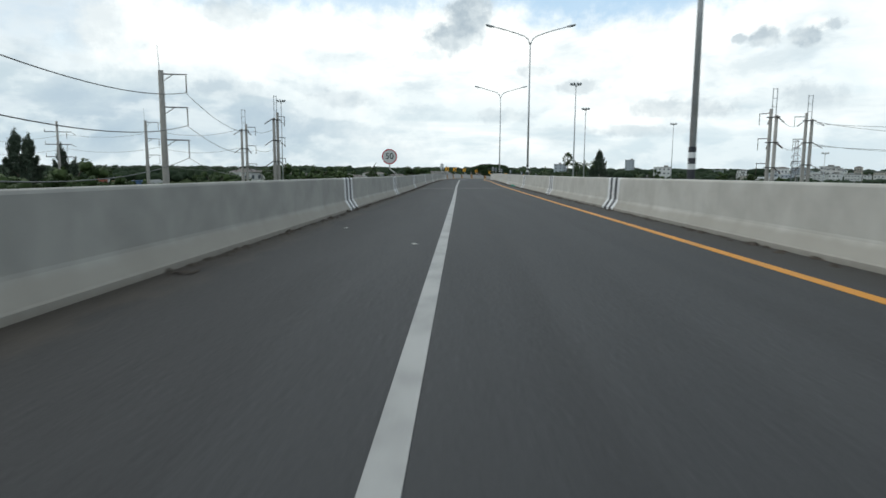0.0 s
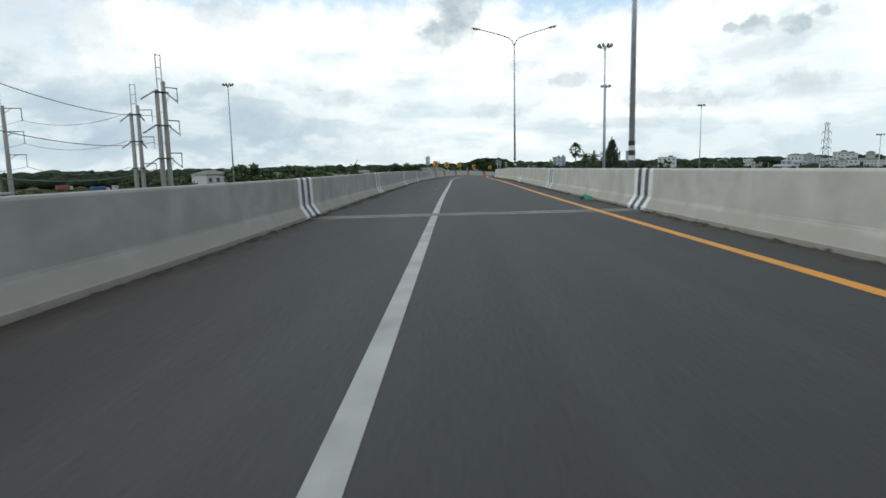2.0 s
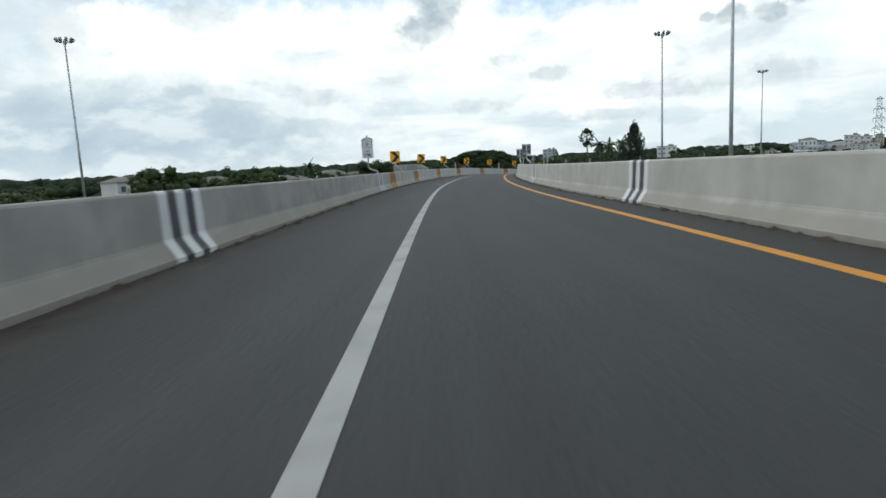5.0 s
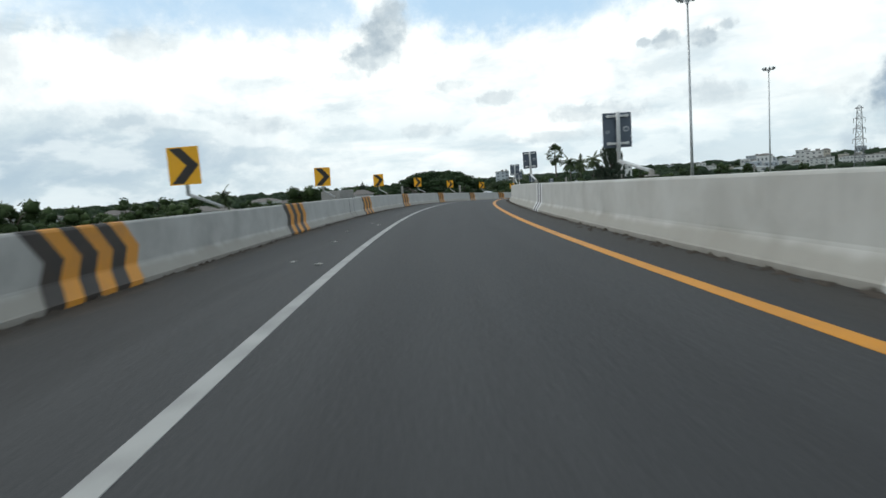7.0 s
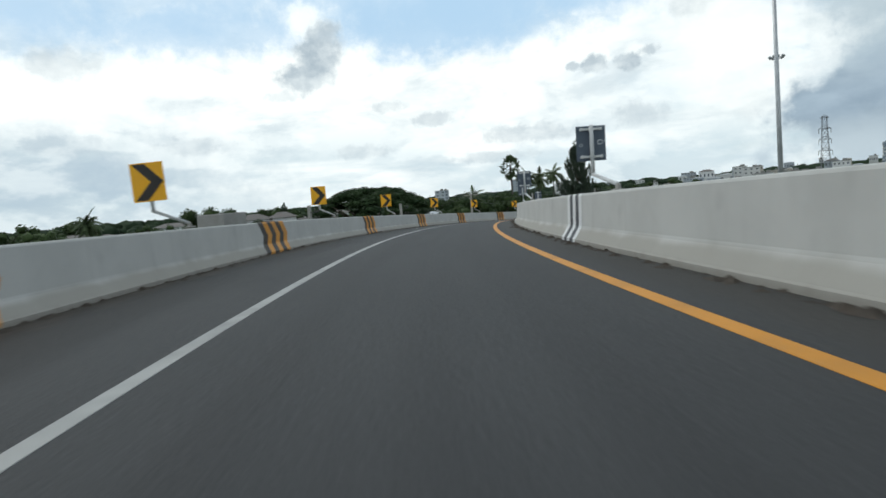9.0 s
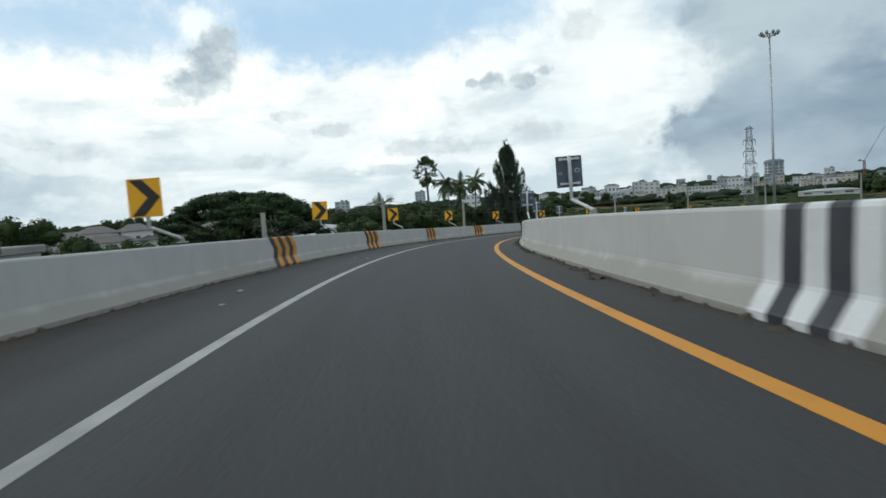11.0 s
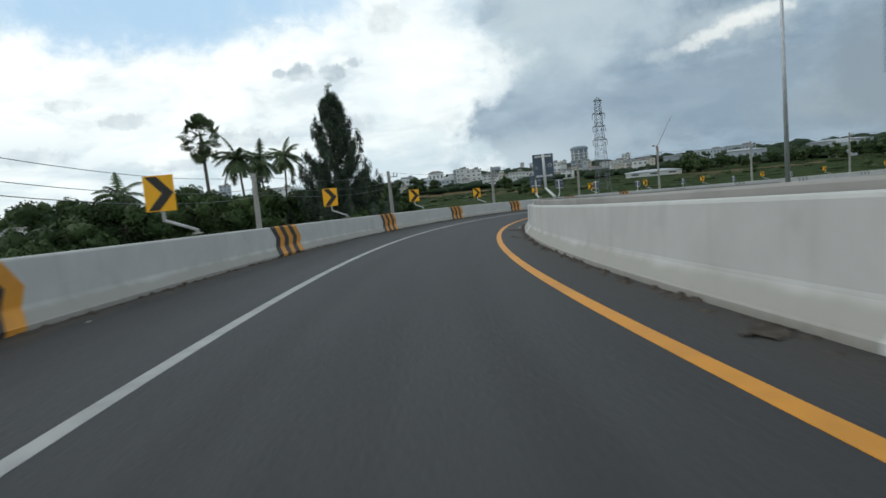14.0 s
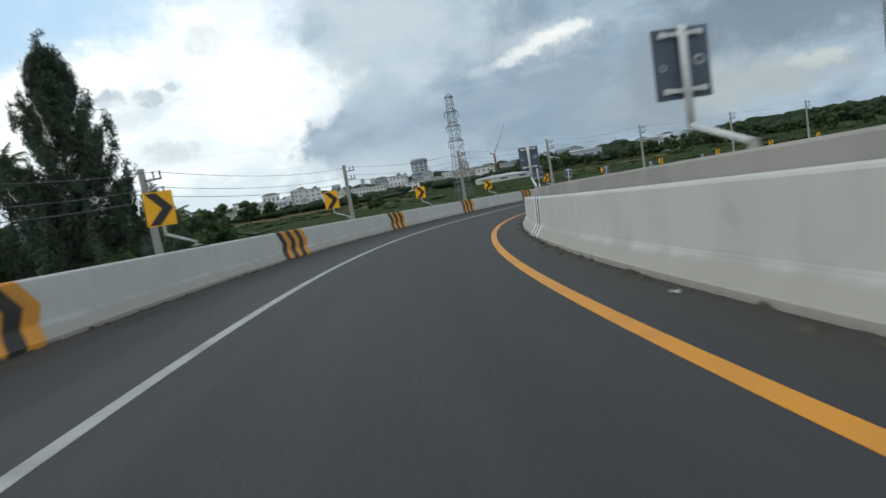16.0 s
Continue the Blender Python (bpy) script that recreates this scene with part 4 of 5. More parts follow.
lines = "high-voltage cables"
for k, (za, zb) in enumerate(((7.6, 7.0), (4.75, 4.0), (1.9, 1.0))):
    a0, a1, a2 = (-14.9, 8.2, za + (-1.0, -0.3, 0.0)[k]), (-22.8, 56.5, za), (-31.2, 105.1, zb)
    cable("power_cable", a0, a1, 1.5, 0.03, group=lines)
    cable("power_cable", a1, a2, 1.3, 0.03, group=lines)
    cable("power_cable", a2, (-23.6, 91.9, zb + 0.6), 0.8, 0.025, group=lines)
    cable("power_cable", (-50.4, 112.1, za - 0.3), (-33.9, 104.6, zb + 0.2), 0.9, 0.025, group=lines)
    cable("power_cable", (-50.4, 112.1, za - 0.3), (-76.4, 128.5, za - 0.2), 0.8, 0.025, group=lines)
    cable("power_cable", (-76.4, 128.5, za - 0.2), (-120.0, 150.0, za), 1.2, 0.025, group=lines)
    cable("power_cable", (40.5, 76.9, zb + 0.5), (48.8, 86.3, zb + 0.6), 0.9, 0.025, group=lines)
    cable("power_cable", (50.6, 86.3, zb + 0.6), (95.0, 108.0, za + 1.0), 1.2, 0.025, group=lines)
    cable("power_cable", (50.6, 86.6, zb + 0.4), (88.0, 70.0, za + 0.5), 1.2, 0.025, group=lines)


def street_pole(height, two_sided=False):
    """Roadside concrete pole with a small steel bracket and pin insulators."""
    t = thing("utility_pole", "square concrete utility pole with steel bracket and insulators", "utility pole", "utility poles beside the ramp")
    bm = bmesh.new()
    made = bmesh.ops.create_cone(bm, cap_ends=True, segments=4, radius1=0.24, radius2=0.155, depth=height)["verts"]
    bmesh.ops.transform(bm, matrix=pose(0, 0, height / 2, 0, 0, 45), verts=made)
    bmesh.ops.bevel(bm, geom=[e for e in bm.edges], offset=0.018, segments=1, affect="EDGES")
    part("pole", bm, M["concrete"], t)
    if two_sided:
        bm = bmesh.new()
        box(bm, (0, 0, height - 0.35), (2.7, 0.12, 0.12), bevel=0.015)
        rod(bm, (-1.0, 0.05, height - 0.4), (0, 0.05, height - 1.0), 0.03, n=6)
        rod(bm, (1.0, 0.05, height - 0.4), (0, 0.05, height - 1.0), 0.03, n=6)
        arm = part("cross_arm", bm, M["concrete"], t)
        for x in (-1.2, -0.95, -0.7, 0.7, 0.95, 1.2):
            insulator(arm, (x, 0, height - 0.28), (x, 0, height + 0.12), 0.06)
        for x in (-1.15, 0.75, 1.15):
            bm = bmesh.new()
            loop = [Vector((x + 0.32 * math.cos(a), 0.04, height - 0.25 + 0.55 * math.sin(a))) for a in [math.pi * k / 8 for k in range(9)]]
            for a, b in zip(loop, loop[1:]):
                rod(bm, a, b, 0.018, n=5)
            part("jumper_loop", bm, M["cable"], arm, "dark jumper cable loop")
    else:
        for z in (height - 0.55, height - 1.25):
            bm = bmesh.new()
            box(bm, (0.45, 0, z), (0.95, 0.07, 0.07), bevel=0.01)
            arm = part("bracket", bm, M["dark_steel"], t)
            insulator(arm, (0.55, 0, z + 0.04), (0.55, 0, z + 0.36), 0.06)
            insulator(arm, (0.88, 0, z + 0.04), (0.88, 0, z + 0.36), 0.06)
    return t


POLES = [(8.5, 193.4, -0.1, 38), (18.4, 211.1, -0.65, 40), (31.0, 228.8, -0.05, 40), (46.2, 245.4, -0.95, 52), (63.6, 257.0, -1.2, 62), (87.0, 268.8, -1.45, 75),
         (105.2, 269.9, -1.35, 90), (125.9, 269.8, -1.25, 95), (148.6, 265.3, -1.05, 105), (171.0, 257.0, -1.1, 110), (194.0, 248.0, -1.1, 112)]
single, double = street_pole(9.6), street_pole(10.3, True)
single.matrix_world = pose(*POLES[0][:2], POLES[0][2] - 9.6, 0, 0, -POLES[0][3])
double.matrix_world = pose(*POLES[2][:2], POLES[2][2] - 10.3, 0, 0, -62)
for k, (x, y, z, turn) in enumerate(POLES):
    if k not in (0, 2):
        copy_thing(single, pose(x, y, z - 9.6, 0, (0.8, -0.5, 0.3)[k % 3], -turn))
wires = "utility cables beside the ramp"
for (x0, y0, z0, _), (x1, y1, z1, _) in zip(POLES[2:], POLES[3:]):
    for dz, sx, r in ((-0.2, 0.55, 0.012), (-0.9, 0.6, 0.012), (-1.35, 0.85, 0.014)):
        cable("utility_cable", (x0 + sx * 0.7, y0 - sx * 0.6, z0 + dz), (x1 + sx * 0.7, y1 - sx * 0.6, z1 + dz), 0.45, r, "thin dark cable strung between utility poles", wires)


for dx, dz in ((-1.2, -0.1), (-0.7, -0.3), (1.1, -0.2)):
    cable("utility_cable", (31.0 + dx * 0.47, 228.8 + dx * -0.88, -0.05 + dz), (6.0 + dx, 262.0, -7.0 + dz), 0.6, 0.014, "thin dark cable strung between utility poles", wires)


# ---------------------------------------------------------------- lattice tower and crane
def lattice(bm, base, top, height, levels, bar):
    """Four legs that draw in from base to top with crossed braces."""
    def ring(k):
        w = base + (top - base) * (k / levels) ** 0.8
        z = height * k / levels
        return [Vector((sx * w / 2, sy * w / 2, z)) for sx, sy in ((-1, -1), (1, -1), (1, 1), (-1, 1))]
    for k in range(levels):
        a, b = ring(k), ring(k + 1)
        for i in range(4):
            j = (i + 1) % 4
            rod(bm, a[i], b[i], bar, n=4), rod(bm, a[i], b[j], bar * 0.55, n=4), rod(bm, a[j], b[i], bar * 0.55, n=4), rod(bm, b[i], b[j], bar * 0.6, n=4)


tower = thing("transmission_tower", "grey steel lattice transmission tower", "lattice tower")
bm = bmesh.new()
lattice(bm, 3.9, 1.3, 26.2, 12, 0.065)
part("body", bm, M["lattice"], tower)
for z, w in ((25.8, 2.6), (22.2, 3.6), (18.6, 3.7), (14.8, 4.1)):
    bm = bmesh.new()
    for side in (-1, 1):
        rod(bm, (0, 0.5, z), (side * w / 2, 0, z - 0.1), 0.09, n=4), rod(bm, (0, -0.5, z), (side * w / 2, 0, z - 0.1), 0.09, n=4), rod(bm, (0, 0, z + 1.0), (side * w / 2, 0, z - 0.1), 0.07, n=4)
    arm = part("cross_arm", bm, M["lattice"], tower)
    if w > 3:
        insulator(arm, (w / 2, 0, z - 0.1), (w / 2, 0, z - 1.7), 0.12)
        insulator(arm, (-w / 2, 0, z - 0.1), (-w / 2, 0, z - 1.7), 0.12)
tower.matrix_world = pose(180.8, 324.1, GROUND, 0, 0, -35)

crane = thing("tower_crane", "red luffing tower crane over building sites", "crane")
bm = bmesh.new()
lattice(bm, 2.2, 2.2, 26, 8, 0.22)
part("mast", bm, M["crane_red"], crane)
bm = bmesh.new()
rod(bm, (0, 0, 26), (22, 0, 66), 0.42, 0.2, 4)
rod(bm, (0, 0, 26), (-6, 0, 28), 0.5, 0.4, 4), box(bm, (-5, 0, 27), (2.5, 2, 2), bevel=0.3)
part("jib", bm, M["crane_red"], crane)
crane.matrix_world = pose(598, 578, GROUND, 0, 0, -40) @ Matrix.Scale(0.74, 4)


# ---------------------------------------------------------------- plants
def leaves(rng, centres, radii, count, size, flat=0.0, hang=0.0, shell=0.55, slim=0.42):
    """Loose leaf blades round clump centres: verts and faces of small folded quads."""
    centres, radii = np.array(centres, float), np.array(radii, float)
    if radii.ndim == 1:
        radii = np.repeat(radii[:, None], 3, 1)
    weight = radii.prod(1) ** (2 / 3)
    pick = rng.choice(len(centres), count, p=weight / weight.sum())
    d = rng.normal(size=(count, 3))
    d /= np.linalg.norm(d, axis=1)[:, None]
    far = (shell + (1.08 - shell) * rng.random(count) ** 0.8)[:, None]
    p = centres[pick] + d * radii[pick] * far
    a = rng.normal(size=(count, 3))
    a[:, 2] = a[:, 2] * (1 - flat) - hang
    a /= np.linalg.norm(a, axis=1)[:, None]
    b = np.cross(a, rng.normal(size=(count, 3)))
    b /= np.linalg.norm(b, axis=1)[:, None] + 1e-9
    s = size * (0.6 + 0.8 * rng.random(count))[:, None]
    verts = np.stack([p - a * s, p + b * s * slim, p + a * s, p - b * s * slim], 1).reshape(-1, 3)
    faces = np.arange(count * 4).reshape(-1, 4)
    return verts, faces


def mounds(rng, centres, radii, rough=0.22):
    """Uneven closed lumps, one round each centre: verts and triangles."""
    bm = bmesh.new()
    bmesh.ops.create_icosphere(bm, subdivisions=2, radius=1.0)
    unit = np.array([v.co[:] for v in bm.verts])
    tris = np.array([[v.index for v in f.verts] for f in bm.faces])
    bm.free()
    centres, radii = np.asarray(centres, float), np.asarray(radii, float)
    if radii.ndim == 1:
        radii = np.repeat(radii[:, None], 3, 1)
    swell = 1 + rough * rng.normal(size=(len(centres), len(unit), 1))
    verts = centres[:, None] + unit[None] * radii[:, None] * swell
    faces = tris[None] + (np.arange(len(centres)) * len(unit))[:, None, None]
    return verts.reshape(-1, 3), faces.reshape(-1, 3)


def mesh_leafy(name, lumps, blades, material):
    """Closed lumps with loose leaf blades over them, as one mesh."""
    (v0, f0), (v1, f1) = lumps, blades
    me = bpy.data.meshes.new(name)
    me.vertices.add(len(v0) + len(v1))
    me.vertices.foreach_set("co", np.concatenate([v0, v1]).astype(np.float32).ravel())
    loops = np.concatenate([f0.ravel(), (f1 + len(v0)).ravel()])
    me.loops.add(len(loops))
    me.loops.foreach_set("vertex_index", loops.astype(np.int32))
    starts = np.concatenate([np.arange(len(f0)) * 3, f0.size + np.arange(len(f1)) * 4])
    me.polygons.add(len(starts))
    me.polygons.foreach_set("loop_start", starts.astype(np.int32))
    me.materials.append(material)
    me.update(calc_edges=True)
    me.validate()
    me.polygons.foreach_set("use_smooth", [True] * len(f0) + [False] * len(f1))
    return me


def limbs(bm, rng, height, reach, count, r):
    """A trunk that tapers and bends, and limbs that leave it."""
    bend = [Vector((rng.normal() * 0.12 * k, rng.normal() * 0.12 * k, height * 0.62 * k / 5)) for k in range(6)]
    for k, (a, b) in enumerate(zip(bend, bend[1:])):
        rod(bm, a, b, r * (1 - 0.13 * k), r * (1 - 0.13 * (k + 1)), 8)
    tips = []
    for k in range(count):
        a = bend[2 + k % 4]
        ang = 2 * math.pi * (k / count) + rng.normal() * 0.3
        tip = a + Vector((math.cos(ang) * reach * (0.5 + 0.4 * rng.random()), math.sin(ang) * reach * (0.5 + 0.4 * rng.random()), height * (0.18 + 0.2 * rng.random())))
        mid = a.lerp(tip, 0.5) + Vector((0, 0, 0.06 * height))
        rod(bm, a, mid, r * 0.5, r * 0.32, 6), rod(bm, mid, tip, r * 0.32, r * 0.1, 6)
        tips.append(tip)
    return tips


def broad_tree(seed, height, width, blades=2600, size=0.42, mat="leaf", low=0.25, label="green broadleaf tree with dense uneven crown", group="trees round the ramp"):
    rng = np.random.default_rng(seed)
    t = thing("tree", label, "tree", group)
    bm = bmesh.new()
    tips = limbs(bm, rng, height, width * 0.5, 7, 0.028 * height)
    part("trunk", bm, M["bark"], t)
    centres, radii = [], []
    for k in range(17):
        ang, up_ = rng.random() * 2 * math.pi, low + (0.92 - low) * rng.random()
        w = width * 0.5 * math.sqrt(max(0.05, 1 - ((up_ - 0.45) / 0.62) ** 2)) * (0.25 + 0.6 * rng.random())
        centres.append((math.cos(ang) * w, math.sin(ang) * w, height * up_))
        q = width * (0.11 + 0.10 * rng.random())
        radii.append((q, q, q * 0.8))
    for tip in tips:
        centres.append(tuple(tip)), radii.append((width * 0.15,) * 3)
    lumps = mounds(rng, centres, np.array(radii) * 0.74)
    part("crown", mesh_leafy("crown", lumps, leaves(rng, centres, radii, blades, size, shell=0.62), M[mat]), M[mat], t)
    return t


def rain_tree(seed, height, width):
    """A great spreading dome."""
    rng = np.random.default_rng(seed)
    t = thing("rain_tree", "huge dark green rain tree with a wide dome", "tree")
    bm = bmesh.new()
    rod(bm, (0, 0, 0), (0.2, 0, height * 0.25), 0.8, 0.65, 12)
    tips = []
    for k in range(12):
        ang = 2 * math.pi * k / 12 + rng.normal() * 0.15
        tip = Vector((math.cos(ang) * width * 0.36, math.sin(ang) * width * 0.36, height * (0.55 + 0.2 * rng.random())))
        mid = Vector((0.2, 0, height * 0.25)).lerp(tip, 0.5) + Vector((0, 0, 0.7))
        rod(bm, (0.2, 0, height * 0.24), mid, 0.36, 0.22, 7), rod(bm, mid, tip, 0.22, 0.06, 7)
    part("trunk", bm, M["bark"], t)
    centres, radii = [], []
    for k in range(170):
        ang, rad = rng.random() * 2 * math.pi, math.sqrt(rng.random())
        z = height * (0.34 + 0.58 * math.sqrt(max(0.0, 1 - rad ** 2.2)) * (0.86 + 0.14 * rng.random())) if k % 3 else height * (0.34 + 0.3 * rng.random() * (1 - rad))
        centres.append((math.cos(ang) * rad * width * 0.5, math.sin(ang) * rad * width * 0.5, z))
        q = width * (0.045 + 0.035 * rng.random())
        radii.append((q * 1.15, q * 1.15, q * 0.50))
    lumps = mounds(rng, centres, np.array(radii) * 0.72)
    part("crown", mesh_leafy("crown", lumps, leaves(rng, centres, radii, 62000, 0.19, flat=0.4, shell=0.6), M["leaf_rain"]), M["leaf_rain"], t)
    return t


def casuarina(seed, height, width, blades=9000, size=0.42, plumes=46):
    """A tall ragged tree: a leader, and limbs that sweep out and up, each ending in a drooping plume of needles, with sky between them."""
    rng = np.random.default_rng(seed)
    t = thing("casuarina_tree", "tall dark casuarina with ragged upswept plumes of drooping needles", "tree", "casuarina trees")
    bm = bmesh.new()
    rod(bm, (0, 0, 0), (0.15, 0, height * 0.5), 0.30, 0.17, 9), rod(bm, (0.15, 0, height * 0.5), (0, 0, height * 0.97), 0.17, 0.03, 7)
    centres, radii = [], []

    def reach(z):
        return width * 0.5 * max(0.0, 1 - z / height)

    for k in range(30):                     # the inner body, closed low down
        z = height * (0.08 + 0.42 * ((k + rng.random()) / 30) ** 1.2)
        ang, rad = rng.random() * 2 * math.pi, reach(z) * 0.55 * math.sqrt(rng.random())
        q = 0.062 * width * (1.1 - z / height) ** 0.6
        centres.append((rad * math.cos(ang), rad * math.sin(ang), z)), radii.append((q, q, q * 1.3))
    inner = len(centres)
    for k in range(18):                     # the leader
        up_ = (k + rng.random()) / 18
        q = 0.21 + width * 0.030 * (1 - up_) ** 0.9
        centres.append((rng.normal() * 0.20, rng.normal() * 0.20, height * (0.60 + 0.38 * up_))), radii.append((q, q, q * 1.9))
    for k in range(plumes):
        z0 = height * (0.05 + 0.84 * ((k + rng.random()) / plumes) ** 1.3)
        ang = 2.4 * k + 0.6 * rng.random()
        lift = (height - z0) * (0.20 + 0.20 * rng.random())
        out_ = reach(z0 + lift) * (0.62 + 0.48 * rng.random()) + 0.15
        way = Vector((math.cos(ang), math.sin(ang), 0))
        curve = [Vector((0, 0, z0)) + way * out_ * (1 - (1 - u) ** 1.7) + Vector((0, 0, lift * u ** 1.6)) for u in (0.0, 0.35, 0.7, 1.0)]
        for a, b, r in zip(curve, curve[1:], (0.075, 0.05, 0.03)):
            rod(bm, a, b, r, r * 0.65, 5)
        for q_ in range(15):
            u = 0.34 + 0.66 * (q_ + rng.random()) / 15
            c = Vector((0, 0, z0)) + way * out_ * (1 - (1 - u) ** 1.7) + Vector((0, 0, lift * u ** 1.6))
            q = (0.019 * width * (1.25 - u) ** 0.5 + 0.09) * (0.7 + 0.6 * rng.random())
            centres.append((c.x + rng.normal() * 0.16, c.y + rng.normal() * 0.16, c.z + rng.normal() * 0.2 - 0.25)), radii.append((q, q, q * 1.9))
    part("trunk", bm, M["bark"], t)
    lumps = mounds(rng, centres[:inner], np.array(radii[:inner]) * 0.6)
    part("crown", mesh_leafy("crown", lumps, leaves(rng, centres, radii, blades, size, hang=0.9, shell=0.1, slim=0.13), M["leaf_pine"]), M["leaf_pine"], t)
    return t


def frond(rng, origin, ang, pitch, length, droop, blades=22, width=0.5):
    """One feathered palm frond: a rib with leaflets down both sides."""
    verts, faces = [], []
    p = Vector(origin)
    d = Vector((math.cos(ang) * math.cos(pitch), math.sin(ang) * math.cos(pitch), math.sin(pitch)))
    for k in range(blades):
        q = p + d * (length / blades)
        d = (d - Vector((0, 0, droop / blades))).normalized()
        side = d.cross(Vector((0, 0, 1))).normalized()
        w = width * math.sin(math.pi * min(1, 0.12 + 0.9 * k / blades)) ** 0.6
        for sgn in (-1, 1):
            o = len(verts)
            tip = p + side * sgn * w + d * w * 0.55 - Vector((0, 0, w * (0.45 + 0.3 * rng.random())))
            verts += [p - d * 0.04, q, tip]
            faces.append((o, o + 1, o + 2))
        p = q
    return verts, faces


def coconut(seed, height, lean=0.6, count=27, length=3.3):
    rng = np.random.default_rng(seed)
    t = thing("coconut_palm", "coconut palm with slim trunk and drooping feathered fronds", "palm tree", "coconut palms")
    bm = bmesh.new()
    pts = [Vector((lean * (k / 6) ** 1.6, 0.15 * math.sin(k), height * k / 6)) for k in range(7)]
    for k, (a, b) in enumerate(zip(pts, pts[1:])):
        rod(bm, a, b, 0.19 - 0.012 * k, 0.178 - 0.012 * k, 9)
    part("trunk", bm, M["palm_bark"], t)
    verts, faces = [], []
    for k in range(count):
        v, f = frond(rng, pts[-1], 2.4 * k + rng.normal() * 0.2, radians(68 - 4.2 * k + rng.normal() * 7), length * (0.8 + 0.35 * rng.random()), 1.7, width=0.78)
        o = len(verts)
        verts += v
        faces += [tuple(i + o for i in q) for q in f]
    part("crown", mesh_of("crown", verts, faces, M["leaf_palm"]), M["leaf_palm"], t)
    return t


def palmyra(seed, height, radius):
    """A fan palm: stiff fans on stalks all round a head, and a skirt of hanging dry leaves."""
    rng = np.random.default_rng(seed)
    t = thing("palmyra_palm", "tall palmyra palm with a round head of stiff fans", "palm tree")
    bm = bmesh.new()
    rod(bm, (0, 0, 0), (0.1, 0, height * 0.5), 0.30, 0.22, 10), rod(bm, (0.1, 0, height * 0.5), (0, 0, height), 0.22, 0.2, 10)
    part("trunk", bm, M["palm_bark"], t)
    verts, faces = [], []
    for k in range(43):
        skirt = k >= 30
        el = radians(-32 + 118 * (k + 0.5) / 30) if not skirt else radians(-84 + 34 * rng.random())
        ang = 2.4 * k + 0.25 * rng.random()
        d = Vector((math.cos(ang) * math.cos(el), math.sin(ang) * math.cos(el), math.sin(el)))
        root = Vector((0, 0, height - (0.35 if skirt else 0)))
        hub = root + d * radius * ((0.64 + 0.16 * rng.random()) if not skirt else (0.35 + 0.55 * rng.random()))
        o = len(verts)
        side = d.cross(Vector((0, 0, 1))).normalized()
        verts += [root - side * 0.05, root + side * 0.05, hub]
        faces.append((o, o + 1, o + 2))
        axis = (d.cross(side) + 0.5 * Vector(rng.normal(size=3))).normalized()     # the fan's face
        e1 = (d - axis * d.dot(axis)).normalized()
        e2 = axis.cross(e1)
        fan_r = radius * (0.36 + 0.08 * rng.random()) * (0.92 if skirt else 1.0)
        for q in range(22):
            a = radians(-140 + 280 * (q + 0.5) / 22)
            r1, w = e1 * math.cos(a) + e2 * math.sin(a), e2 * math.cos(a) - e1 * math.sin(a)
            long_ = fan_r * (0.85 + 0.25 * rng.random())
            fold = axis * fan_r * (0.10 if q % 2 else -0.06)
            o = len(verts)
            verts += [hub, hub + r1 * long_ * 0.6 + w * fan_r * 0.088 + fold, hub + r1 * long_ - Vector((0, 0, 0.10 * fan_r)), hub + r1 * long_ * 0.6 - w * fan_r * 0.088 + fold]
            faces.append((o, o + 1, o + 2, o + 3))
    me = bpy.data.meshes.new("crown")
    me.from_pydata([tuple(v) for v in verts], [], faces)
    me.materials.append(M["leaf_palm"])
    part("crown", me, M["leaf_palm"], t)
    return t


rain_tree(5, 13.8, 23.6).matrix_world = pose(20.0, 264.0, GROUND)
pine = casuarina(11, 20.6, 19.0, 92000, 0.22, 76)
pine.matrix_world = pose(67.7, 274.1, GROUND, 0, 0, 140)
small_pine = casuarina(12, 16.0, 10.5, 13000, 0.40, 36)
small_pine.matrix_world = pose(69.0, 280.0, GROUND - 5.5, 0, 0, 30)
for x, y, dz, turn in ((-84, 124, 3.2, 10), (-86, 131, 2.6, 80), (-80, 132, 0.6, 150), (-93, 120, 3.0, 200), (-98, 126, 2.6, 260), (-89, 122, 1.8, 300), (-76, 130, -2.4, 120), (61.5, 283.0, -5.5, 60), (1.5, 330, -3.4, 30)):
    copy_thing(small_pine, pose(x, y, GROUND + dz if dz < 0 else GROUND, 0, 0, turn) @ Matrix.Scale(1 + max(0, dz) * 0.062, 4))
palmyra(3, 15.9, 2.65).matrix_world = pose(56.6, 287.0, GROUND)
coco = coconut(21, 13.6)
coco.matrix_world = pose(70.5, 296.0, GROUND, 0, 0, 20)
copy_thing(coco, pose(60.6, 285.3, GROUND - 0.7, 0, 0, 130))
copy_thing(coco, pose(65.0, 290.0, GROUND - 0.9, 0, 0, 250))
copy_thing(coco, pose(46.0, 283.5, GROUND - 4.2, 0, 0, 80))
copy_thing(coco, pose(99.5, 318.0, GROUND - 6.2, 0, 0, 200))
copy_thing(coco, pose(-30.0, 262.0, GROUND - 3.0, 0, 0, 10))

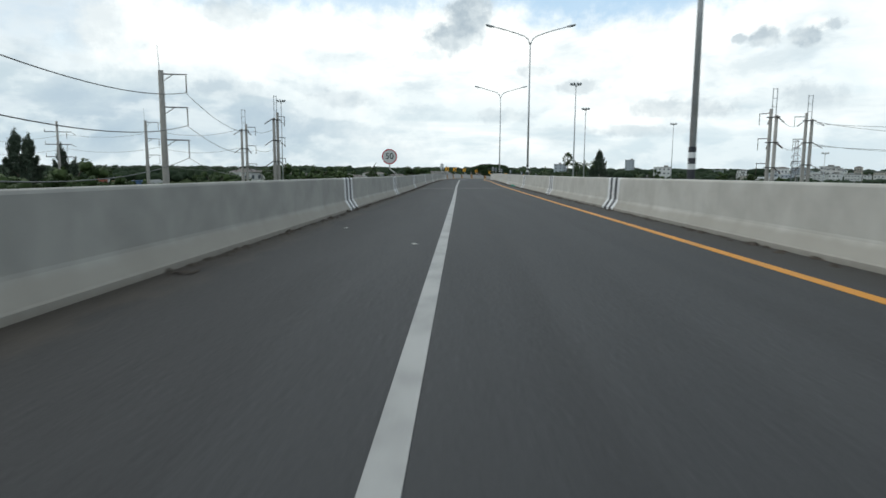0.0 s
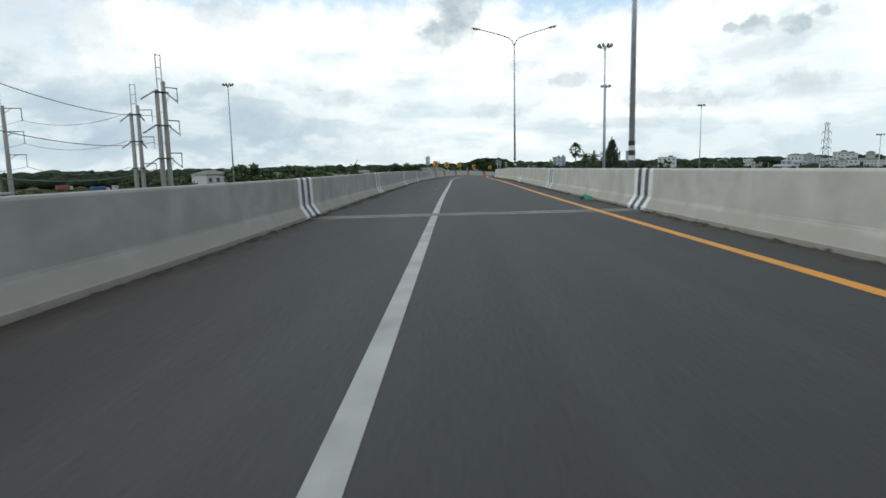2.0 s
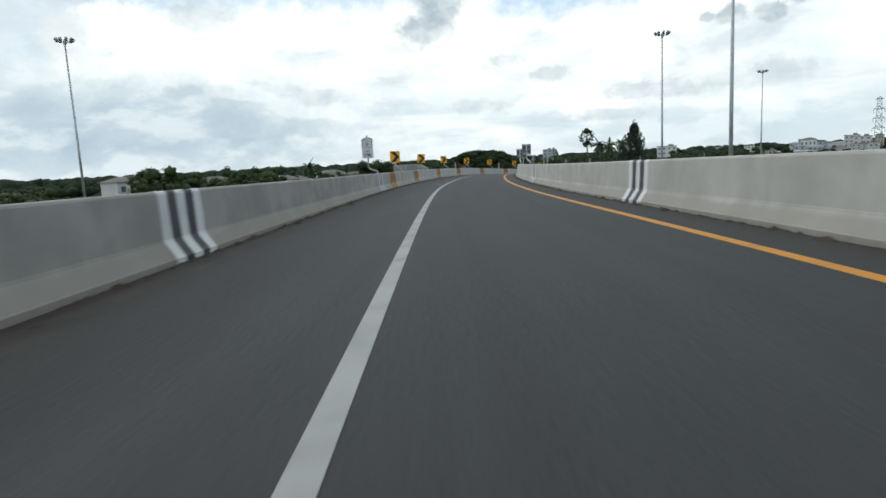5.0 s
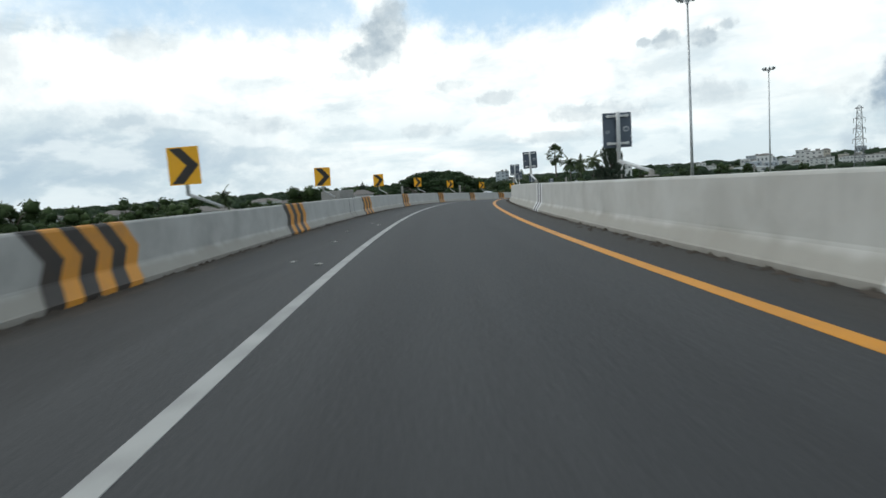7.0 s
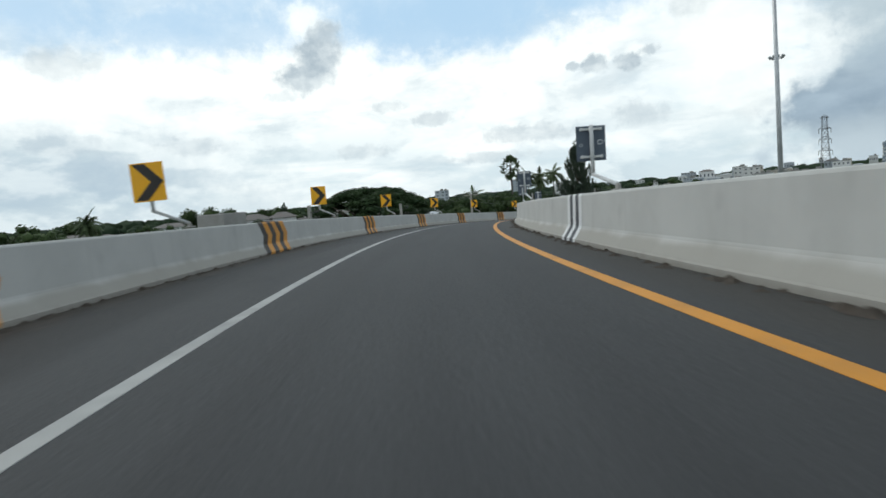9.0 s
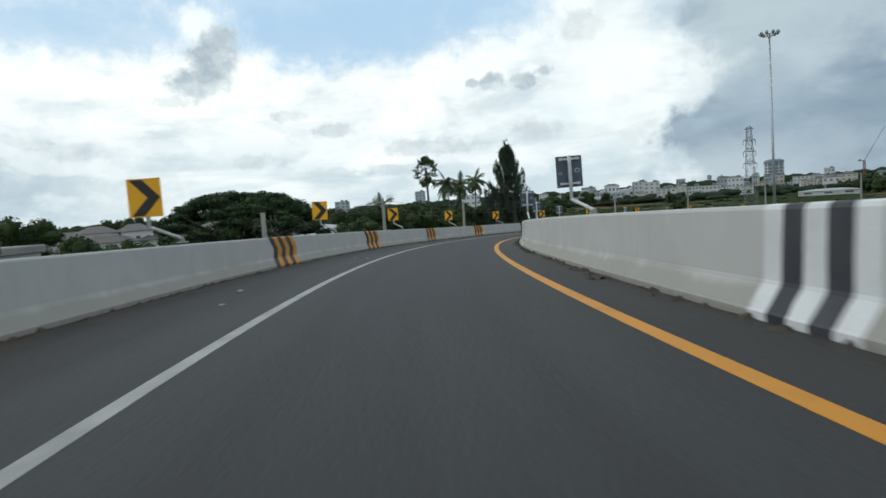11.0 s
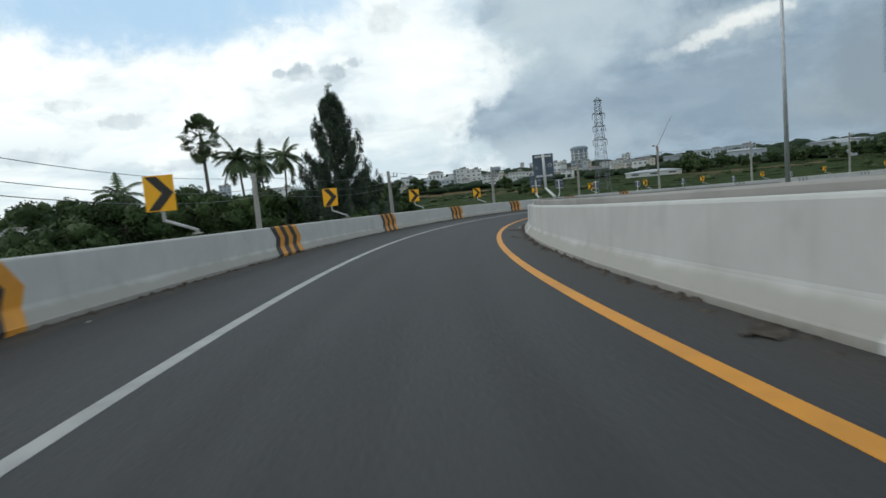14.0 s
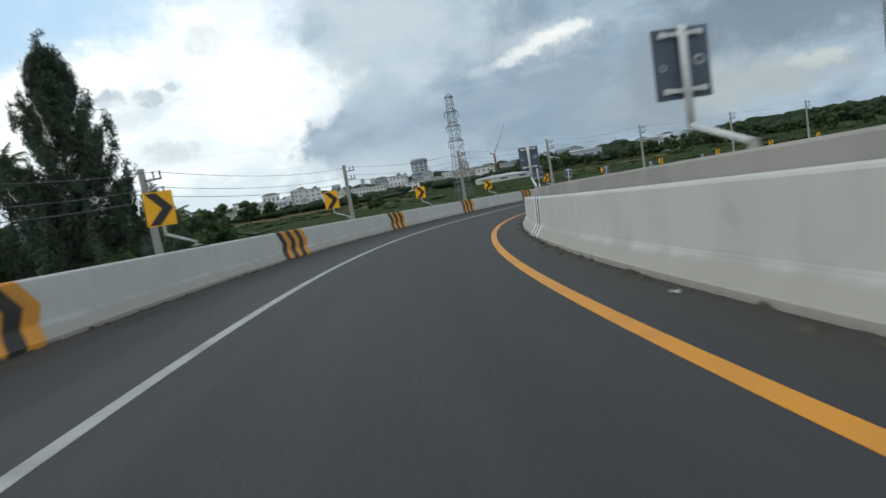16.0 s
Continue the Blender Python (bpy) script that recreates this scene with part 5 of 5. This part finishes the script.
KINDS = [broad_tree(31, 9.0, 8.5, 8500, 0.20), broad_tree(32, 10.5, 9.5, 9000, 0.21), broad_tree(33, 11.6, 8.0, 8500, 0.20), broad_tree(34, 8.0, 9.0, 8000, 0.20), broad_tree(35, 12.2, 11.0, 10500, 0.22)]
FAR_KINDS = [broad_tree(41, 9.0, 8.5, 1300, 0.36), broad_tree(42, 10.5, 9.5, 1400, 0.36), broad_tree(43, 11.6, 8.0, 1300, 0.36), broad_tree(44, 8.0, 9.0, 1200, 0.36), broad_tree(45, 12.2, 11.0, 1600, 0.38)]
STAND = [(-12.0, 282.0, 4, 1.0), (44.0, 272.0, 1, 0.86), (38.0, 268.5, 3, 0.9), (50.0, 275.5, 2, 0.82), (41.5, 280.0, 4, 0.82), (53.0, 283.0, 1, 0.94), (57.5, 279.5, 3, 1.0), (62.5, 281.0, 0, 0.95),
         (71.0, 283.0, 1, 0.6), (76.0, 277.5, 0, 0.66), (80.0, 281.0, 1, 0.62), (84.0, 285.5, 2, 0.52),
         (49.5, 306.0, 4, 0.72), (55.0, 302.0, 2, 0.76), (60.0, 299.0, 1, 0.85), (33.0, 290.0, 0, 0.7), (29.0, 297.0, 3, 0.75), (4.0, 262.0, 3, 0.85), (9.0, 252.0, 0, 0.8), (0.0, 270.0, 1, 0.8),
         (28.0, 251.5, 3, 0.7), (34.0, 258.0, 0, 0.75), (23.0, 248.0, 3, 0.62), (15.0, 246.5, 3, 0.6), (66.0, 270.0, 3, 0.62), (72.0, 276.0, 3, 0.65), (46.0, 263.0, 3, 0.62), (39.0, 256.0, 3, 0.6),
         (1.0, 329.0, 4, 0.9), (-2.0, 328.0, 2, 1.0)]
NEAR = len(STAND)
rng = np.random.default_rng(77)
for k in range(84):       # a belt of trees over on the left
    u = (k + rng.random() * 0.8) / 84
    STAND.append((-66 - 10 * rng.random() + 36 * max(0, u - 0.45) + 10 * rng.random(), 95 + 235 * u + 8 * rng.random(), int(rng.integers(5)), 0.64 + 0.16 * math.sin(k * 0.9) + 0.34 * rng.random()))
for k in range(40):
    u = (k + rng.random()) / 40
    STAND.append((-100 + 175 * u + 8 * rng.random(), 330 + 30 * rng.random() - 25 * abs(u - 0.5), int(rng.integers(5)), 0.58 + 0.34 * rng.random()))
for k in range(84):       # woods beyond the loop
    u = (k + rng.random()) / 84
    STAND.append((300 + 70 * rng.random() - 20 * u, 385 - 235 * u, int(rng.integers(5)), 0.40 + 0.34 * rng.random()))
for k in range(16):
    u = (k + rng.random()) / 16
    STAND.append((285 + 16 * u + 8 * rng.random(), 352 + 22 * u, int(rng.integers(5)), 0.5 + 0.24 * rng.random()))
for x, y, k, size in ((120, 352, 3, 0.9), (150, 390, 1, 0.9), (190, 430, 4, 0.8), (140, 420, 2, 0.9), (230, 470, 1, 0.8), (175, 350, 3, 0.55), (215, 400, 0, 0.7)):
    STAND.append((x, y, k, size))
for k in range(60):
    u = (k + rng.random()) / 60
    STAND.append((250 + 190 * u + 12 * rng.random(), 505 - 60 * u + 26 * rng.random(), int(rng.integers(5)), 0.22 + 0.2 * rng.random()))
STAND[NEAR:] = [q for q in STAND[NEAR:] if not -33.0 < math.degrees(math.atan2(q[0] - 1, q[1] - 33)) < -26.0 and not (q[1] < 268 and -22.0 < math.degrees(math.atan2(q[0] - 1, q[1] - 33)) < -18.8)]   # the lorry park lies open, and a gap before the houses
for group_, share in ((KINDS, STAND[:NEAR]), (FAR_KINDS, STAND[NEAR:])):
    used = set()
    for x, y, k, size in share:
        m = pose(x, y, GROUND, 0, 0, float(rng.random() * 360))
        ob = copy_thing(group_[k], m) if k in used else group_[k]
        used.add(k)
        ob.matrix_world = m
        ob.scale = (size * (0.9 + 0.25 * rng.random()), size * (0.9 + 0.25 * rng.random()), size)

# woods far off, all along the skyline: single crowns, with gaps
ang = np.radians(-62 + 190 * rng.random(1300))
dist = 380 + 420 * rng.random(1300) ** 1.3
hs = np.where(ang > 0.1, 2.6 + (dist - 380) / 420 * 5.0, 5.2 + (dist - 380) / 420 * 3.6) + 5.0 * rng.random(1300) ** 2.2
hs = np.where((ang > 0.50) & (ang < 1.02), 1.8 + 3.0 * rng.random(1300), hs)     # low before the town
where = np.column_stack([30 + dist * np.sin(ang), 150 + dist * np.cos(ang), GROUND + hs * 0.50])
spread = np.column_stack([3.2 + 4.2 * rng.random(1300), 3.2 + 4.2 * rng.random(1300), hs * 0.5])
lumps = mounds(rng, where, spread * 0.9, 0.16)
tagged(part("far_woods", mesh_leafy("far_woods", lumps, leaves(rng, where, spread, 52000, 0.62, shell=0.8), M["leaf_far"])), "dark green woods far off along the skyline", "woods", "", "stuff")

ang = np.radians(-62 + 190 * rng.random(800))
dist = 800 + 700 * rng.random(800)
hs = 9.6 + 3.8 * rng.random(800) ** 1.6
where = np.column_stack([30 + dist * np.sin(ang), 150 + dist * np.cos(ang), GROUND + hs * 0.45])
spread = np.column_stack([9 + 10 * rng.random(800), 9 + 10 * rng.random(800), hs * 0.55])
lumps = mounds(rng, where, spread * 0.95, 0.14)
tagged(part("horizon_woods", mesh_leafy("horizon_woods", lumps, leaves(rng, where, spread, 16000, 1.2, shell=0.85), M["leaf_far"])), "thin line of woods at the land's edge", "woods", "", "stuff")

# low scrub on the grass round the loop
spots = np.column_stack([60 + 330 * rng.random(330), 285 + 180 * rng.random(330)])
spots = np.vstack([spots, np.column_stack([-70 + 130 * rng.random(420), 215 + 110 * rng.random(420)]), np.column_stack([200 + 105 * rng.random(160), 150 + 135 * rng.random(160)])])
clear_of = np.column_stack([line_x, line_y])
gap = np.array([np.hypot(*(clear_of - p).T).min() for p in spots])
spots = spots[gap > 13]
hs = 0.20 + 1.25 * rng.random(len(spots)) ** 3.0
where = np.column_stack([spots, GROUND + hs * 0.35])
spread = np.column_stack([1.6 + 2.6 * rng.random(len(spots)), 1.6 + 2.6 * rng.random(len(spots)), hs])
lumps = mounds(rng, where, spread * 0.55, 0.3)
tagged(part("scrub", mesh_leafy("scrub", lumps, leaves(rng, where, spread, 40000, 0.20, shell=0.6), M["scrub"])), "low green scrub and tall grass on open land", "scrub", "", "stuff")


# ---------------------------------------------------------------- buildings
pane = {}


def shared_box(key, size, material):
    if key not in pane:
        bm = bmesh.new()
        box(bm, (0, 0, 0), size, bevel=min(size) * 0.2)
        me = bpy.data.meshes.new("window")
        bm.to_mesh(me), bm.free()
        me.materials.append(material)
        pane[key] = me
    return pane[key]


def block(x, y, width, top, wall="plaster", storeys=3, columns=4, depth=12.0, roof="flat"):
    """A far building: walls, roof with parapet, floor bands and windows on the side towards the ramp."""
    top = max(top, GROUND + 2.0)
    turn = math.degrees(math.atan2(y - 190, x - 30)) - 90
    t = thing("building", {"plaster": "white plastered building with rows of dark windows", "plaster_warm": "cream plastered building with rows of windows", "plaster_grey": "grey plastered building with rows of dark windows"}[wall], "building", "far buildings")
    h = top - GROUND
    bm = bmesh.new()
    box(bm, (0, 0, h / 2), (width, depth, h))
    part("wall", bm, M[wall], t)
    bm = bmesh.new()
    if roof == "flat":
        box(bm, (0, 0, h + 0.25), (width + 0.5, depth + 0.5, 0.5), bevel=0.08)
        box(bm, (width * 0.2, 0, h + 1.2), (width * 0.25, depth * 0.4, 1.6), bevel=0.08)
    else:
        base = [bm.verts.new(p) for p in ((-width / 2 - 0.6, -depth / 2 - 0.6, h), (width / 2 + 0.6, -depth / 2 - 0.6, h), (width / 2 + 0.6, depth / 2 + 0.6, h), (-width / 2 - 0.6, depth / 2 + 0.6, h))]
        rise = 1.5 if roof == "hip" else 0.9
        ridge = [bm.verts.new((-width * 0.2, 0, h + rise)), bm.verts.new((width * 0.2, 0, h + rise))]
        for face_ in ((0, 1, 5, 4), (1, 2, 5), (2, 3, 4, 5), (3, 0, 4), (3, 2, 1, 0)):
            bm.faces.new([(base + ridge)[i] for i in face_])
    part("roof", bm, M["roof_tile" if roof == "hip" else "wall_concrete" if roof == "flat" else "roof_sheet"], t)
    ww, wh = width / columns * 0.40, h / storeys * 0.34
    me = shared_box((round(ww, 1), round(wh, 1)), (ww, 0.25, wh), M["window"])
    for r in range(storeys):
        for c in range(columns):
            ob = part("window", me, M["window"], t)
            ob.location = ((c + 0.5) / columns * width - width / 2, -depth / 2 - 0.04, (r + 0.55) / storeys * h)
    t.matrix_world = pose(x, y, GROUND, 0, 0, turn)
    return t


for x, y, w, top, wall, st, co in (
        (409, 666, 11, 4.0, "plaster_grey", 5, 3), (380, 612, 13, 2.5, "plaster", 4, 3), (387, 552, 14, -3.5, "plaster", 2, 5), 
        (525, 577, 26, -1.5, "plaster", 4, 8), (539, 557, 24, -2.0, "plaster_grey", 4, 8), (337, 544, 12, -2.8, "plaster", 2, 4), (432, 749, 13, -0.5, "plaster_grey", 3, 3), 
        (492, 871, 18, 3.5, "plaster_grey", 5, 5), (534, 549, 16, -2.5, "plaster_warm", 3, 4), (760, 660, 26, -1.5, "plaster_grey", 2, 9),
        (720, 590, 34, 1.0, "plaster_grey", 2, 10), (700, 545, 30, 2.0, "plaster_grey", 2, 9), (255, 863, 12, 12.5, "plaster_grey", 7, 3), (230, 661, 17, 2.5, "plaster", 3, 4), 
        (301, 636, 8, -3.5, "plaster", 3, 3), (307, 512, 9, -3.0, "plaster", 4, 3),
        (151, 798, 10, 6.0, "plaster_grey", 5, 2), (137, 752, 10, 5.5, "plaster_grey", 5, 2), (365, 770, 10, -1.0, "plaster", 3, 3),
        (363, 676, 10, -2.5, "plaster_grey", 3, 4), (386, 634, 11, 4.0, "plaster", 4, 3), (338, 518, 11, -3.0, "plaster", 3, 5), (450, 514, 18, -4.0, "plaster", 4, 6), (270, 560, 9, -5.0, "plaster_warm", 3, 4), (400, 915, 12, -1.0, "plaster_grey", 2, 3), (520, 862, 22, -3.5, "plaster_grey", 2, 5), (472, 926, 18, -3.2, "plaster", 2, 4)):
    block(x, y, w, top, wall, st, co)
for x, y, w, top in ((-63, 326, 11, -3.6), (-45, 321, 10, -4.2), (-26, 354, 11, -4.0), (-14, 346, 10, -4.4), (-72, 312, 10, -2.8), (-16, 352, 9, -3.2), (-4, 318, 11, -4.2), (6, 322, 9, -4.3), (-9, 299, 9, -4.6),
                     (40, 332, 10, -5.0), (-85, 271, 10, -1.2), (-78, 277, 9, -1.8), (-48, 313, 9, -3.6), (-15, 420, 18, -3.8), (1, 424, 11, -4.0), (34, 330, 12, -6.0), (20, 425, 12, -3.6), (-45, 410, 14, -3.2)):
    block(x, y, w, top, "plaster", 2, 3, 9.0, "hip")
block(-2.5, 212.0, 15.0, -2.1, "plaster_grey", 2, 5, 9.0)
for x, y, w in ((-6.5, 324.0, 7.0), (1.0, 323.0, 6.0)):
    block(x, y, w, -2.2, "plaster", 2, 3, 9.0, "hip")
for x, y, w, top in ((287, 378, 24, -8.4), (38, 316, 16, -4.8), (420, 690, 30, -2.0), (284, 555, 34, -6.4), (34.0, 283.0, 15.0, -5.6)):
    block(x, y, w, top, "plaster", 1, 3, 14.0, "sheet")
for x, y, w, top in ((404, 394, 24, -3.0), (428, 352, 32, -2.6), (372, 330, 12, -3.6)):
    block(x, y, w, top, "plaster_grey", 1, 6, 14.0, "sheet")

# the town beyond the field: many small blocks
for k in range(66):
    az_, far_ = radians(34.5 + 21 * (k + rng.random()) / 66), 430 + 420 * rng.random()
    block(28 + far_ * math.sin(az_), 203 + far_ * math.cos(az_), 4 + 9 * rng.random(), -2.0 + far_ * (-0.0075 + 0.019 * rng.random() ** 2.4), ("plaster", "plaster", "plaster_grey", "plaster_warm")[k % 4], 2 + k % 2, 2 + k % 3, 10.0,
          ("flat", "flat", "hip", "sheet")[int(rng.integers(4))])

# the round-topped tower beyond the field
tall = thing("tower_building", "grey glass tower with a dark rounded cap", "building")
bm = bmesh.new()
rod(bm, (0, 0, 0), (0, 0, 14.5), 12.5, 12.5, 24)
part("podium_shaft", bm, M["curtain_wall"], tall)
bm = bmesh.new()
rod(bm, (0, 0, 14.5), (0, 0, 26.0), 11.4, 11.4, 24)
part("core", bm, M["curtain_wall"], tall)
for k in range(10):
    a = 2 * math.pi * k / 10
    bm = bmesh.new()
    rod(bm, (11.5 * math.cos(a), 11.5 * math.sin(a), 14.5), (11.5 * math.cos(a), 11.5 * math.sin(a), 26.0), 0.7, n=8)
    part("column", bm, M["plaster"], tall)
for z in (5.0, 9.5, 14.4, 18.0, 21.6):
    bm = bmesh.new()
    rod(bm, (0, 0, z), (0, 0, z + 0.7), 12.8, 12.8, 24)
    part("floor_band", bm, M["plaster"], tall)
bm = bmesh.new()
rod(bm, (0, 0, 26.0), (0, 0, 29.0), 12.8, 12.2, 24), rod(bm, (0, 0, 29.0), (0, 0, 30.6), 12.2, 8.0, 24)
part("cap", bm, M["curtain_wall"], tall, "dark rounded cap")
tall.matrix_world = pose(628, 703, GROUND) @ Matrix.Diagonal((0.84, 0.84, 1.0, 1.0))


def truck(x, y, turn, mat, label):
    """A parked lorry body on its chassis, far below the ramp."""
    t = thing("parked_truck", label, "truck")
    bm = bmesh.new()
    box(bm, (0, 0, 2.2), (7.0, 2.4, 2.5), bevel=0.06)
    part("cargo_box", bm, M[mat], t)
    bm = bmesh.new()
    box(bm, (4.6, 0, 1.7), (1.8, 2.3, 2.2), bevel=0.25)
    part("cab", bm, M["box_white"], t)
    for wx in (-2.4, -1.2, 4.5):
        for wy in (-1.0, 1.0):
            bm = bmesh.new()
            rod(bm, (wx, wy - 0.15, 0.5), (wx, wy + 0.15, 0.5), 0.5, n=14)
            part("wheel", bm, M["rubber"], t)
    t.matrix_world = pose(x, y, GROUND, 0, 0, turn)


truck(-218, 400, 60, "box_red", "parked lorry with a red and white body")
truck(-172, 353, 55, "box_blue", "parked lorry with a blue body")
truck(-172, 374, 62, "box_white", "parked lorry with a white body")


# ---------------------------------------------------------------- litter on the deck
def crumple(name, s, lat, size, mat, label, seed, flat_=0.35, category="litter"):
    """A crushed scrap that lies on the asphalt."""
    bm = bmesh.new()
    bmesh.ops.create_grid(bm, x_segments=6, y_segments=6, size=size / 2)
    for v in bm.verts:
        n3 = noise.noise_vector(Vector((v.co.x / size * 3.1 + seed, v.co.y / size * 3.1, seed * 1.7)))
        v.co += Vector((n3.x * size * 0.22, n3.y * size * 0.22, (n3.z + 0.62) * size * flat_))
    low_ = min(v.co.z for v in bm.verts)
    for v in bm.verts:
        v.co.z -= low_
    bmesh.ops.solidify(bm, geom=bm.faces[:], thickness=0.004)
    ob = tagged(part(name, bm, M[mat], None), label, category)
    p = at(s, lat, 0.003)
    ob.matrix_world = pose(p.x, p.y, p.z, 0, 0, seed * 71 % 360)
    return ob


crumple("green_cloth", 46.4, 4.72, 0.42, "rag", "crumpled green cloth lying by the barrier foot", 3.3, 0.55, "cloth")
for k, (s, lat, size) in enumerate(((118.0, -0.42, 0.22), (123.0, -1.0, 0.24), (118.8, -1.05, 0.18), (178.7, -1.6, 0.2), (176.3, -1.15, 0.18), (190.0, -1.3, 0.18), (189.2, -0.7, 0.14), (6.5, -2.1, 0.16),
                                    (3.5, -0.45, 0.18), (209.0, 4.78, 0.34), (208.6, 4.62, 0.26), (237.0, 4.82, 0.28), (242.0, 4.86, 0.2), (63.5, -0.9, 0.16), (60.5, -0.6, 0.2), (62.0, -0.55, 0.14), (58.6, -0.95, 0.16), (131.0, -1.0, 0.18), (127.0, -1.3, 0.16),
                                    (129.5, -0.6, 0.2), (205.5, -2.4, 0.14), (217.0, -2.5, 0.12))):
    crumple("paper_scrap", s, lat, size * 0.5, "paper", "crumpled dirty white paper scrap on asphalt", 1.7 + k * 0.93, 0.16)
for k, (s, lat, size) in enumerate(((228.7, 4.75, 0.5), (229.6, 4.55, 0.35), (234.2, 4.75, 0.55), (235.0, 4.5, 0.4), (52.0, -2.85, 0.5), (47.5, -2.8, 0.45), (66.5, -2.85, 0.4), (0.5, -2.85, 0.4), (98.0, -2.8, 0.5), (212.5, 4.8, 0.45), (184.0, -2.85, 0.4), (176.0, 4.85, 0.4))):
    crumple("silt_patch", s, lat, size * 0.6, "silt", "thin patch of dark silt and leaves by the wall", 5.1 + k * 0.71, 0.10, "silt")


def verge(name, foot, into, s0, s1, seed, label):
    """Loose grit and broken asphalt swept against the foot of a wall: many small low clods."""
    rng_ = np.random.default_rng(seed)
    verts, faces = [], []
    s = s0
    while s < s1:
        s += 0.05 + 0.22 * rng_.random()
        r = 0.018 + 0.085 * rng_.random() ** 2
        c = at(s, foot + into * abs(rng_.normal()) * 0.09, 0.0)
        o = len(verts)
        turn = rng_.random() * 6.28
        verts += [c + Vector((math.cos(turn + 2.094 * k) * r * (0.7 + 0.6 * rng_.random()) * 1.4, math.sin(turn + 2.094 * k) * r * (0.7 + 0.6 * rng_.random()) * 1.4, 0.001)) for k in range(3)]
        verts.append(c + Vector((0, 0, r * (0.3 + 0.4 * rng_.random()))))
        faces += [(o, o + 1, o + 3), (o + 1, o + 2, o + 3), (o + 2, o, o + 3)]
    tagged(part(name, mesh_of(name, verts, faces, M["silt"])), label, "grit", "", "stuff")


verge("grit_right", WALL_R - 0.01, -1, 0, 300, 8, "loose dark grit along the barrier foot")
verge("grit_left", WALL_L + 0.01, 1, 0, 300, 9, "loose brown grit along the barrier foot")
